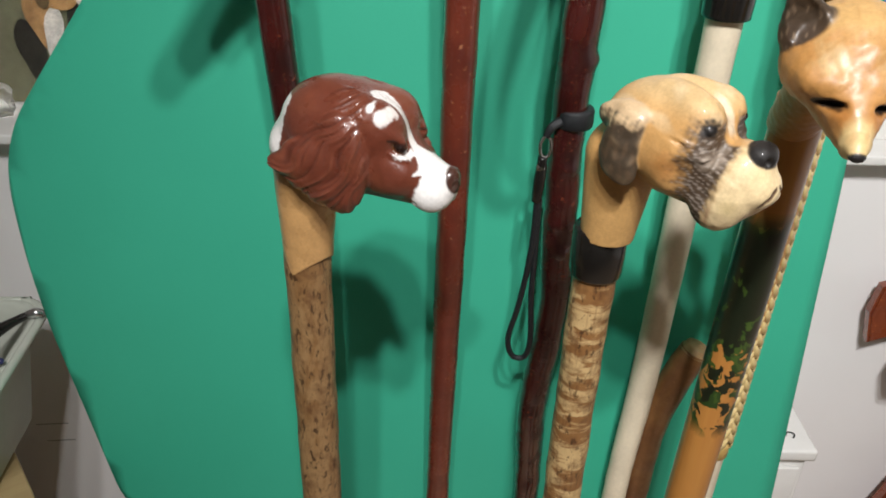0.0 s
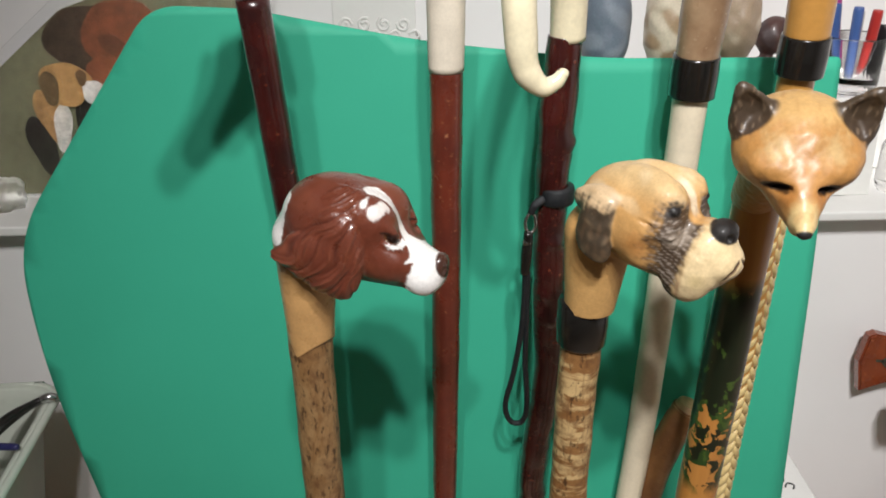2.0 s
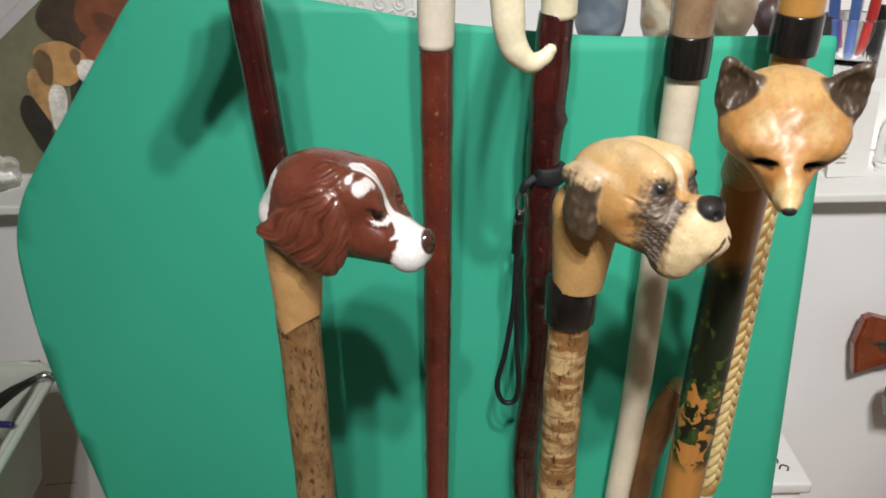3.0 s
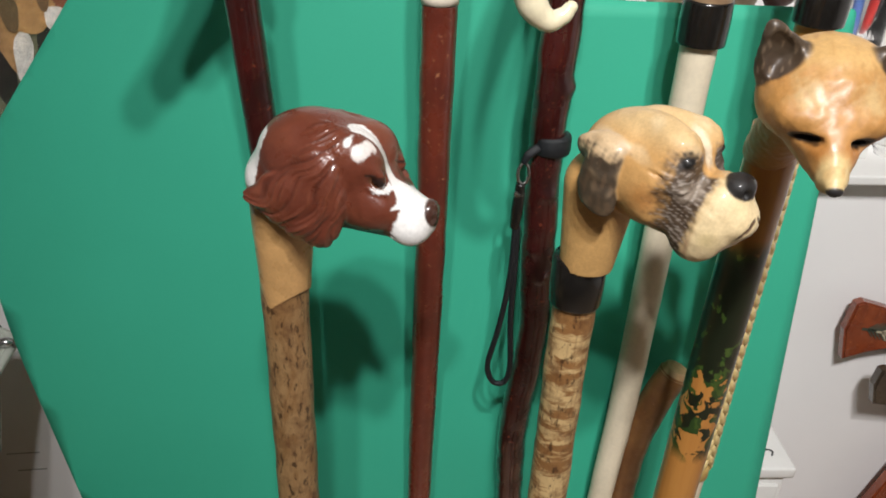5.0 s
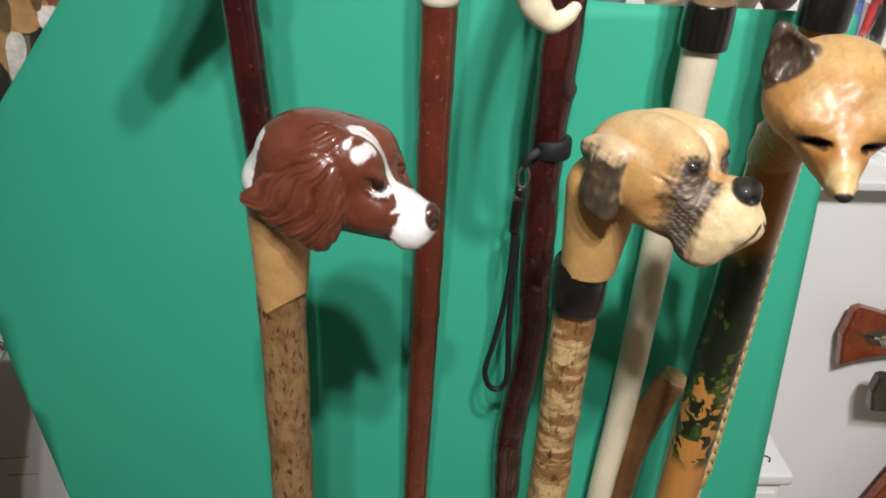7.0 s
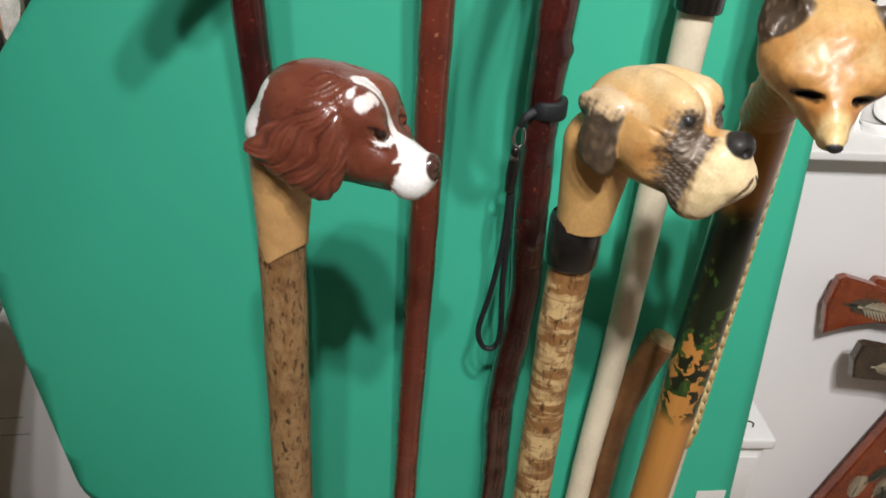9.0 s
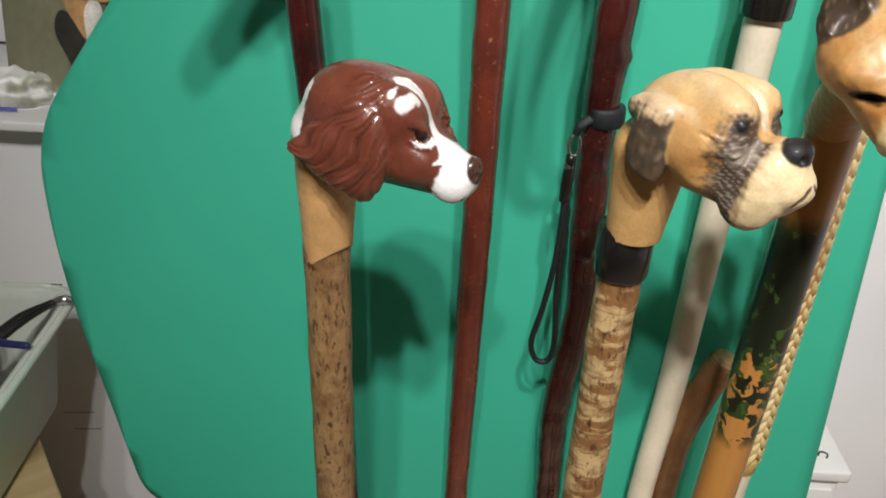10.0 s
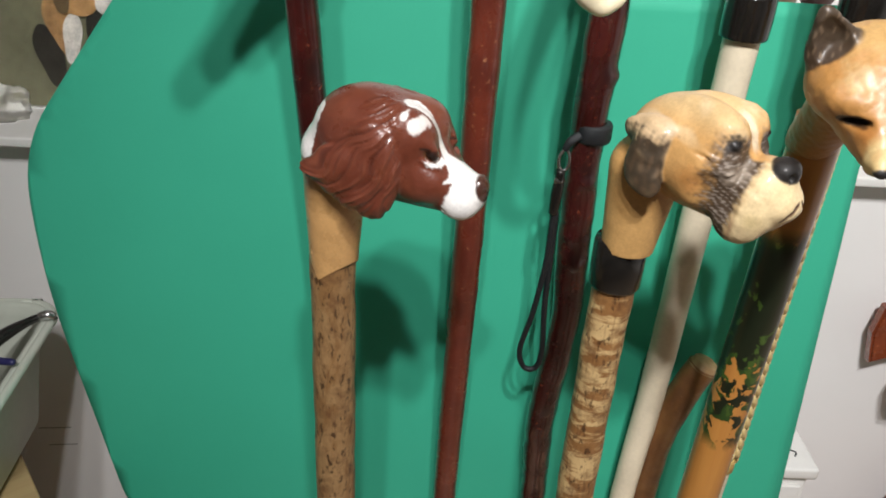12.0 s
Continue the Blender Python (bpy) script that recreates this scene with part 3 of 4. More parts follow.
def fox(P):
    Q = mirrored(P)
    d = ell(Q, (92, 0, 130), (33, 35, 29))
    d = join(d, ell(Q, (104, 20, 124), (22, 16, 16)), 7)
    d = join(d, cone(Q, (110, 0, 119), 25, (144, 0, 100), 7.6), 9)
    d = join(d, cone(Q, (112, 0, 108), 17, (143, 0, 96.5), 6.0), 5)
    d = join(d, cone(Q, (0, 0, 58), 17, (72, 0, 122), 20), 10)
    d = join(d, ell(Q, (149, 0, 98), (6, 5.8, 5.2)), 3)
    d = join(d, ell(Q, (154, 0, 96.0), (3.2, 4.4, 3.4)), 1.2)
    d = carve(d, ell(Q, (136, 16, 114), (12, 9.5, 3.0), (-6, 0, 10)), 3)
    d = join(d, ell(Q, (124, 15, 122), (7, 11, 5)), 9)
    d = d + 0.4 * wavy(P, 7) * soft(Q[..., 0], 80, 100) + 0.25 * wavy(P, 2.6, 3)
    e = carve(fox_ear(Q), ell(Q, (111.5, 27.5, 146), (9.0, 10.2, 18), (-22, 8, 0)), 2)
    return join(d, e + 0.3 * wavy(Q, 2.2), 4)


def fox_paint(P):
    u, v, w = P[:, 0], np.abs(P[:, 1]), P[:, 2]
    Q = mirrored(P)
    rag = wavy(P, 3) + 0.6 * wavy(P, 1.2, 2)
    c = np.tile(np.array([0.44, 0.215, 0.062]), (len(P), 1))
    # tan brows and crown, with soft highlights painted into the colour
    c = blend(c, (0.53, 0.35, 0.155), soft(13 - np.hypot(v - 15, w - 135) + 3 * rag, 0, 13) * (u > 85))
    c = blend(c, (0.54, 0.34, 0.13), 0.8 * soft(w - 140 + 2 * rag, 0, 12))
    c = blend(c, (0.40, 0.16, 0.036), 0.8 * soft(9 - np.hypot((v - 8) * 0.8, w - 110) + 1.5 * rag, 0, 8) * (u > 116))
    c = blend(c, (0.40, 0.19, 0.05), 0.6 * soft(v - 27 + 2 * rag, 0, 7) * soft(132 - w, 0, 10))
    c = blend(c, (0.58, 0.42, 0.19), soft(u - 143 + 0.8 * rag, -2, 4))
    c = blend(c, (0.33, 0.15, 0.04), 0.35 * soft(wavy(P * np.array([0.6, 1.6, 1]), 3.2, 6), 0.25, 0.9))
    ear = soft(-fox_ear(Q), -3.5, -0.5) * soft(w + 0.6 * v - 150 + 3.0 * rag, 0, 5)
    c = blend(c, (0.032, 0.022, 0.016), ear * 0.95)
    c = blend(c, (0.20, 0.14, 0.09), 0.6 * ear * soft(wavy(P * np.array([1, 2, 0.7]), 2.2, 4), 0.3, 0.8))
    c = blend(c, (0.014, 0.008, 0.005), soft(-ell(Q, (135, 16, 114), (14, 9.5, 3.4), (-6, 0, 10)) + 0.3 * rag, -0.6, 0.7))
    c = blend(c, (0.012, 0.010, 0.010), soft(-ell(Q, (155, 0, 95.2), (4.0, 4.7, 3.6)), -0.4, 0.4))
    return c


# ---- the room ----
def structure(name, bm, material, label, category, smooth=False):
    return tagged(part(name, bm, material, None, "", smooth), label, category, "", "structure")


# floor, ceiling and west, east and south walls: unseen, added to bounce lamp light
structure("floor", box((-2.0, -2.6, -0.1), (2.0, 1.3, 0.0)), FLOOR, "brown wooden floor, unseen, added to close the room", "floor")
structure("ceiling", box((-2.0, -2.6, 2.4), (2.0, 1.3, 2.5)), CEIL, "white painted ceiling", "ceiling")
structure("wall_north", box((-2.0, 1.25, 0.868), (2.0, 1.45, 2.4)), WALL, "white painted wall above the ledge", "wall")
structure("wall_north_low", box((-2.0, 0.958, 0.0), (2.0, 1.3, 0.851)), WALL, "white painted boxed-in wall below the ledge", "wall")
structure("wall_west", box((-2.2, -2.6, 0.0), (-2.0, 1.3, 2.4)), WALL, "plain white side wall, unseen, added to bounce lamp light", "wall")
structure("wall_east", box((2.0, -2.6, 0.0), (2.2, 1.3, 2.4)), WALL, "plain white side wall, unseen, added to bounce lamp light", "wall")
structure("wall_south", box((-2.2, -2.8, 0.0), (2.2, -2.6, 2.4)), WALL, "plain white wall, unseen, added to bounce lamp light", "wall")
structure("trim", box((-2.0, 0.920, 0.852), (2.0, 1.249, 0.865), 0.003, 3), LEDGE, "white gloss painted ledge with rounded front edge", "ledge", True)

for spot_place, watts in LAMPS:
    lamp = thing("ceiling_lamp", "small white ceiling spot lamp with a warm bulb", "lamp", (spot_place[0], spot_place[1], 2.4), "ceiling spot lamps")
    part("base", lathe([(0.045, -0.018), (0.05, -0.012), (0.05, 0.0)]), LEDGE, lamp)
    part("stem", lathe([(0.006, -0.034), (0.006, -0.018)], 12), STEEL, lamp)


# ---- green card ----
def card_y(x, z):
    """The sheet leans back and bows slightly away towards its left edge."""
    return 0.708 + 0.055 * max(0.0, z - 0.455) / 0.65 + 0.012 * max(0.0, (-x - 0.1) / 0.27) ** 2


def green_card():
    outline = rounded([(-0.376, 0.437), (-0.442, 0.76), (-0.444, 0.918), (-0.262, 1.160), (-0.17, 1.156), (0.006, 1.122), (0.172, 1.104), (0.412, 1.102), (0.428, 0.440), (-0.13, 0.455)],
                      [0.05, 0.08, 0.06, 0.03, 0.02, 0.05, 0.05, 0.006, 0.006, 0.05])
    bm = bmesh.new()
    bm.faces.new([bm.verts.new((x, 0, z)) for x, z in outline])
    for axis, lo, hi, k in ((0, -0.46, 0.45, 42), (2, 0.43, 1.17, 36)):
        for i in range(1, k):
            co, no = [0, 0, 0], [0, 0, 0]
            co[axis], no[axis] = lo + (hi - lo) * i / k, 1
            bmesh.ops.bisect_plane(bm, geom=bm.verts[:] + bm.edges[:] + bm.faces[:], plane_co=co, plane_no=no)
    for v in bm.verts:
        v.co.y = card_y(v.co.x, v.co.z) + 0.0012 * noise.noise(v.co * 9)
    bmesh.ops.recalc_face_normals(bm, faces=bm.faces[:])
    ob = tagged(part("green_card", bm, CARD), "large green card sheet with rounded corners standing behind the sticks", "card")
    m = ob.modifiers.new("thickness", "SOLIDIFY")
    m.thickness, m.offset = 0.0022, 0
    return ob


green_card()
sticker = thing("barcode_sticker", "small white barcode sticker on the green card", "sticker", (0.4, card_y(0.4, 0.47) - 0.0018, 0.463))
part("paper", slab([(-0.018, -0.028), (0.02, -0.026), (0.019, 0.026), (-0.018, 0.024)], -0.0003, 0.0003), PAPER, sticker, "", False)
random.seed(4)
x = -0.006
while x < 0.012:
    wdt = random.choice((0.0006, 0.001, 0.0015))
    part("bar", slab([(x, -0.012), (x + wdt, -0.012), (x + wdt, 0.012), (x, 0.012)], -0.0007, -0.0004), INK, sticker, "", False)
    x += wdt + random.choice((0.0008, 0.0013))


# ---- stick stand ----
stand = thing("stick_stand", "pale wooden stick stand holding carved walking sticks upright", "stand", (0.1, 0.58, 0))
part("top_board", box((-0.29, -0.14, 0.28), (0.27, 0.10, 0.302), 0.003), PINE, stand)
part("base_board", box((-0.32, -0.13, 0.0), (0.30, 0.17, 0.03), 0.004), PINE, stand)
for px in (-0.29, 0.21):
    part("end_post", box((px - 0.025, 0.141, 0.03), (px + 0.025, 0.161, 0.470), 0.003), BROWNBLOCK, stand, "brown wooden end post")
part("back_rail", box((-0.264, 0.1405, 0.380), (0.184, 0.1615, 0.450), 0.003), PINE, stand, "pale pine back rail")
for py in (-0.12, 0.07):
    for px in (-0.275, 0.255):
        part("leg", box((px - 0.012, py - 0.012, 0.03), (px + 0.012, py + 0.012, 0.279), 0.002), PINE, stand)


# ---- the sticks ----
def shaft(parent, points, radii, material, wob=0.03, seed=0, knots=(), name="shaft", label="", sides=24, steps=14):
    bm = tube(points, radii, sides, steps, True, wob, seed)
    for kz, ka, size in knots:
        for v in bm.verts:
            a = math.atan2(v.co.y, v.co.x)
            da = (a - ka + math.pi) % (2 * math.pi) - math.pi
            g = math.exp(-((v.co.z - kz) / 0.006) ** 2 - (da / 0.7) ** 2)
            r = Vector((v.co.x, v.co.y, 0))
            if r.length > 1e-4:
                v.co += r.normalized() * size * g
    return part(name, bm, material, parent, label)


# spaniel stick
st = thing("spaniel_stick", "walking stick with glossy brown and white spaniel head, hazel bark shaft", "walking stick", (-0.0895, 0.486, 0), "carved walking sticks")
bm = tube([(0, 0, 0.03), (-0.001, 0, 0.4), (0.001, 0, 0.7), (0.0026, -0.0015, 0.975)], [0.0145, 0.0155, 0.016, 0.0162], 32, 40, True, 0.045, 3)
part("shaft", bm, HAZEL, st, "hazel shaft with rough brown bark")
def drooping(V):
    """The head hangs a little forward from the neck."""
    return head_frame(-23)(np.stack([V[:, 0] * 0.965, V[:, 1], V[:, 2] - 0.07 * V[:, 0]], 1))


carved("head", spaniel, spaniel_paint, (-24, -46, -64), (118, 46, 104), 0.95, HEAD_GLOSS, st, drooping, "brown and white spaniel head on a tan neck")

# boxer stick
st = thing("boxer_stick", "walking stick with tan boxer dog head, black collar, mottled bark shaft", "walking stick", (0.118, 0.497, 0), "carved walking sticks")
shaft(st, [(0.003, 0.01, 0.03), (0.000, 0.006, 0.5), (-0.001, 0.002, 0.8), (0.000, 0, 0.952)], [0.0150, 0.0156, 0.0158, 0.0160], CHERRY, 0.06, 5, steps=34, label="shaft with patchy cream and brown bark")
part("collar", lathe([(0.0172, 0.946), (0.0188, 0.9485), (0.0193, 0.964), (0.0191, 0.982), (0.0180, 0.985)]), BLACKHORN, st, "glossy black horn collar")
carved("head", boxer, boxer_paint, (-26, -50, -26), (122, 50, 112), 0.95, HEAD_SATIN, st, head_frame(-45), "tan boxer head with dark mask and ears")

# fox stick
st = thing("fox_stick", "thick tan stick with fox head and camouflage painted band", "walking stick", (0.243, 0.517, 0), "carved walking sticks")
shaft(st, [(-0.016, 0.010, 0.03), (-0.013, 0.008, 0.5), (-0.003, 0.001, 0.9), (0.003, 0, 1.075)], [0.0168, 0.0170, 0.0170, 0.0172], CAMO, 0.012, 6, label="tan lacquered shaft with camouflage leaf pattern")
carved("head", fox, fox_paint, (-24, -48, 34), (162, 48, 184), 1.0, HEAD_FOX, st, head_frame(-103), "orange fox head with black ears")

# red stick with a white antler top
st = thing("red_stick", "slim red-brown varnished stick with white antler top", "walking stick", (0.016, 0.64, 0), "carved walking sticks")
shaft(st, [(-0.004, 0.03, 0.03), (-0.004, 0.028, 0.5), (0.001, 0.002, 0.9), (0.003, -0.005, 1.127)], [0.0122, 0.0128, 0.0135, 0.0140], RED, 0.045, 8, [(0.69, -1.4, 0.0012), (0.93, -2.0, 0.001), (0.81, -0.6, 0.001)], steps=30)
part("antler_top", tube([(0.003, -0.005, 1.125), (0.004, -0.005, 1.2), (0.008, -0.005, 1.30)], [0.0147, 0.0160, 0.0165], 24, 10, True, 0.03, 2), ANTLER, st, "white antler top")

# dark stick with a horn crook and a wrist strap
st = thing("crook_stick", "dark red knotty stick with pale horn crook and wrist strap", "walking stick", (0.117, 0.645, 0), "carved walking sticks")
shaft(st, [(0.0, 0.045, 0.03), (0.001, 0.042, 0.5), (-0.004, 0.032, 0.66), (0.004, 0.02, 0.8), (0.0, 0.012, 0.9), (-0.004, 0.002, 1.0), (-0.002, 0, 1.08), (0.001, 0, 1.150)],
      [0.0135, 0.0145, 0.0155, 0.0148, 0.0158, 0.0150, 0.0158, 0.0150], DARKRED, 0.075, 11,
      [(0.875, -1.2, 0.004), (0.964, -1.5, 0.003), (0.77, -2.2, 0.004), (0.905, -2.6, 0.003), (0.70, -1.0, 0.0035), (1.06, -0.4, 0.003), (0.60, -1.8, 0.004), (0.55, -2.6, 0.003)], steps=44)
part("crook", tube([(0.003, 0, 1.147), (0.000, -0.008, 1.21), (-0.014, -0.05, 1.272), (-0.036, -0.10, 1.272), (-0.052, -0.132, 1.222), (-0.0515, -0.140, 1.178), (-0.0475, -0.141, 1.156), (-0.037, -0.140, 1.1445), (-0.0275, -0.139, 1.1465), (-0.0225, -0.138, 1.152), (-0.0215, -0.1378, 1.1545), (-0.0212, -0.1378, 1.1555)],
                    [0.0150, 0.0155, 0.0155, 0.0140, 0.0120, 0.0112, 0.0096, 0.0074, 0.0054, 0.0042, 0.0030, 0.0012], 24, 10), HORN, st, "polished pale horn crook")
part("strap_band", lathe([(0.0158, 1.002), (0.0167, 1.004), (0.0167, 1.016), (0.0158, 1.018)]), BLACKCORD, st, "black strap band")
part("strap_ring", tube([(-0.024, -0.012, 0.997), (-0.028, -0.013, 0.990), (-0.027, -0.013, 0.980), (-0.022, -0.012, 0.977), (-0.019, -0.012, 0.984), (-0.020, -0.012, 0.993), (-0.024, -0.012, 0.997)], [0.0016] * 7, 10, 6), STEEL, st, "small steel ring")
part("strap_tab", tube([(-0.012, -0.012, 1.01), (-0.020, -0.014, 1.005), (-0.024, -0.013, 0.996)], [0.004, 0.0038, 0.0028], 12, 6, flat=0.5), BLACKCORD, st)
part("strap_pin", tube([(-0.0253, -0.013, 0.976), (-0.0257, -0.0122, 0.968), (-0.0260, -0.0120, 0.960)], [0.0030, 0.0052, 0.0030], 12, 5), STEEL, st, "steel swivel pin")
part("strap_clip", tube([(-0.025, -0.013, 0.978), (-0.026, -0.012, 0.955), (-0.027, -0.011, 0.935)], [0.0042, 0.0052, 0.0042], 14, 6), BLACKHORN, st, "black clip with steel pin")
part("strap_cord", tube([(-0.026, -0.011, 0.94), (-0.027, -0.008, 0.88), (-0.033, -0.002, 0.82), (-0.040, 0.004, 0.775), (-0.034, 0.006, 0.752), (-0.022, 0.005, 0.752), (-0.018, 0.003, 0.775), (-0.022, -0.002, 0.83), (-0.023, -0.006, 0.88), (-0.024, -0.009, 0.935)], [0.0028] * 10, 10, 8), BLACKCORD, st, "thin black cord loop")

# white stick with a black collar
st = thing("white_stick", "pale peeled stick with black collar and carved brown handle", "walking stick", (0.2125, 0.63, 0), "carved walking sticks")
shaft(st, [(0.003, 0.05, 0.03), (0.0085, 0.052, 0.5), (0.0205, 0.056, 0.72), (0.0245, 0.040, 1.11)], [0.0115, 0.0135, 0.0146, 0.0156], CREAM, 0.03, 14, [(0.52, -2.2, 0.002)], steps=24)
part("collar", tube([(0.0245, 0.040, 1.091), (0.0245, 0.039, 1.109), (0.0245, 0.038, 1.127)], [0.0201, 0.0206, 0.0201], 26, 6), BLACKHORN, st, "glossy black horn collar")
part("handle", tube([(0.0245, 0.038, 1.124), (0.0265, 0.030, 1.20), (0.032, 0.010, 1.27), (0.036, -0.02, 1.31)], [0.0178, 0.0210, 0.034, 0.024], 26, 10, True, 0.05, 4), BEIGEWOOD, st, "brown carved handle")

# stick with a plaited shaft
st = thing("plaited_stick", "tan stick with black collar and plaited golden leather shaft", "walking stick", (0.304, 0.63, 0), "carved walking sticks")
shaft(st, [(0.004, 0.03, 0.03), (0.004, 0.02, 0.5), (0.004, 0.015, 0.65)], [0.012, 0.0125, 0.013], CREAM, 0.02, 15, name="lower_shaft")
shaft(st, [(0.004, 0.0155, 0.64), (0.003, 0.0, 0.9), (0.004, -0.004, 1.14)], [0.0126, 0.0126, 0.0150], OCHRE, 0.02, 16, name="core")
part("end_band", lathe([(0.0128, -0.010), (0.0148, -0.007), (0.0148, 0.007), (0.0132, 0.010)]), GOLD, st).location = (0.004, 0.015, 0.641)
part("collar", tube([(0.004, -0.006, 1.120), (0.004, -0.007, 1.136), (0.004, -0.008, 1.152)], [0.0192, 0.0197, 0.0192], 26, 6), BLACKHORN, st, "glossy black horn collar")
part("handle", tube([(0.004, -0.008, 1.150), (0.002, -0.012, 1.22), (0.006, -0.014, 1.32)], [0.0178, 0.0182, 0.030], 26, 10), OCHRE, st, "tan lacquered handle")
plait_st = st

# leaning stick by the card's edge
st = thing("maroon_stick", "dark maroon varnished stick with carved tan head top", "walking stick", (-0.118, 0.615, 0), "carved walking sticks")
shaft(st, [(0.012, 0.04, 0.03), (0.010, 0.035, 0.5), (0.004, 0.01, 0.9), (-0.009, -0.013, 1.190)], [0.0120, 0.0124, 0.0126, 0.0128], DARKRED, 0.02, 18, steps=24)
def plain_head(P):
    """A smooth long-muzzled head on a short neck, its ears laid back."""
    Q = mirrored(P)
    d = ell(Q, (30, 0, 34), (36, 25, 27))
    d = join(d, cone(Q, (50, 0, 26), 20, (108, 0, 20), 15), 9)
    d = join(d, ell(Q, (30, 27, 18), (14, 7, 32)), 5)
    return join(d, cone(Q, (0, 0, -18), 15, (8, 0, 30), 20), 7)


def nodding(V):
    a = radians(9)
    turn = np.array([[math.cos(a), 0, -math.sin(a)], [0, 1, 0], [math.sin(a), 0, math.cos(a)]])
    return head_frame(232, 1.234, 1, 0.95, (-0.009, -0.013, 0))(V @ turn)


carved("head", plain_head, lambda P: np.tile(np.array([0.40, 0.22, 0.085]), (len(P), 1)), (-24, -42, -36), (132, 42, 70), 2.0, HEAD_SATIN, st, nodding, "plain carved tan head")

# root-wood cane
st = thing("root_cane", "short brown root-wood cane with a rounded cut knob", "walking stick", (0.25, 0.70, 0), "carved walking sticks")
shaft(st, [(-0.002, -0.012, 0.03), (-0.002, -0.008, 0.40), (0.0, -0.006, 0.52), (0.005, -0.004, 0.62), (0.020, -0.004, 0.69), (0.036, -0.002, 0.728)], [0.0125, 0.0130, 0.0150, 0.0160, 0.0175, 0.0165], BROWNWOOD, 0.06, 21, steps=34)
part("knob_face", tube([(0.0350, -0.0025, 0.725), (0.0385, -0.002, 0.733), (0.0395, -0.002, 0.7355)], [0.0167, 0.0140, 0.006], 24, 5), CUTWOOD, st, "pale worn knob end")


# ---- white drawer box ----
wb = thing("drawer_box", "small white painted drawer cabinet against the wall", "cabinet", (0.45, 0.88, 0))
part("body", box((-0.08, -0.050, 0.0), (0.08, 0.066, 0.448), 0.003), WHITEBOX, wb)
part("top", box((-0.088, -0.060, 0.449), (0.088, 0.068, 0.468), 0.004), WHITEBOX, wb)
for k in range(4):
    dr = part("drawer", box((-0.072, -0.056, 0.335 - k * 0.105), (0.072, -0.0505, 0.432 - k * 0.105), 0.002), WHITEBOX, wb)
    part("drawer_handle", tube([(-0.03, -0.057, 0.372 - k * 0.105), (-0.02, -0.066, 0.374 - k * 0.105), (0.02, -0.066, 0.374 - k * 0.105), (0.03, -0.057, 0.372 - k * 0.105)], [0.003] * 4, 8, 4), WHITEBOX, dr)
part("stencil", tube([(0.052, -0.030, 0.4685), (0.058, -0.022, 0.4685), (0.066, -0.026, 0.4685), (0.062, -0.034, 0.4685)], [0.0012] * 4, 8, 5), INK, wb, "small black curled mark")
part("stencil", tube([(0.040, -0.014, 0.4685), (0.046, -0.006, 0.4685), (0.056, -0.010, 0.4685), (0.054, -0.018, 0.4685)], [0.0012] * 4, 8, 5), INK, wb, "small black curled mark")


# ---- painted plaques on the wall ----
def feather(parent, x, z, turn, size, material, y):
    """A painted feather: a spine and slanting barbs, laid proud of the wood."""
    bm = bmesh.new()
    def bar(a, b, w):
        a, b = Vector(a), Vector(b)
        n = (b - a).normalized()
        s = Vector((-n.y, n.x)) * w
        q = [a + s, b + s * 0.3, b - s * 0.3, a - s]
        bm.faces.new([bm.verts.new((p.x, 0, p.y)) for p in q])
    bar((0, 0), (size, 0), size * 0.03)
    for i in range(9):
        t = 0.15 + 0.8 * i / 9
        l = size * 0.34 * math.sin(math.pi * (0.15 + 0.8 * t))
        for sgn in (1, -1):
            bar((size * t, 0), (size * t + l * 0.7, sgn * l * 0.75), size * 0.028)
    ca, sa = math.cos(turn), math.sin(turn)
    for v in bm.verts:
        v.co = Vector((x + v.co.x * ca - v.co.z * sa, y, z + v.co.x * sa + v.co.z * ca))
    r = bmesh.ops.extrude_face_region(bm, geom=bm.faces[:])
    for g in r["geom"]:
        if isinstance(g, bmesh.types.BMVert):
            g.co.y -= 0.0006
    bmesh.ops.recalc_face_normals(bm, faces=bm.faces[:])
    return part("painted_feather", bm, material, parent, "", False)


pl = thing("painted_plaque", "red lacquered wooden plaque with painted feathers, on the wall", "plaque", (0.013, 0, -0.006), "painted wooden plaques")
part("board", slab([(0.606, 0.585), (0.596, 0.635), (0.602, 0.678), (0.612, 0.682), (0.66, 0.668), (0.70, 0.652), (0.86, 0.61), (0.86, 0.53), (0.80, 0.570), (0.74, 0.596), (0.68, 0.606), (0.64, 0.598)], 0.922, 0.940, 0.003), PLAQUE_RED, pl, "", False)
feather(pl, 0.618, 0.640, -0.12, 0.06, FEATHER_DARK, 0.9205)
feather(pl, 0.640, 0.636, -0.22, 0.06, FEATHER, 0.9200)
pl = thing("painted_plaque", "red-brown lacquered wooden plaque half hidden behind another", "plaque", (0.019, 0, -0.004), "painted wooden plaques")
part("board", slab(rounded([(0.655, 0.62), (0.662, 0.668), (0.72, 0.655), (0.80, 0.62), (0.80, 0.58)], [0.004, 0.008, 0.03, 0.01, 0.004], 4), 0.9405, 0.957, 0.003), PLAQUE_RED, pl, "", False)
pl = thing("painted_plaque", "dark brown lacquered wooden plaque with painted feathers, on the wall", "plaque", (0.013, 0, -0.006), "painted wooden plaques")
part("board", slab([(0.648, 0.534), (0.640, 0.566), (0.644, 0.592), (0.652, 0.594), (0.718, 0.582), (0.854, 0.551), (0.854, 0.464), (0.776, 0.503), (0.718, 0.527), (0.679, 0.530)], 0.885, 0.903, 0.003), PLAQUE_DARK, pl, "", False)
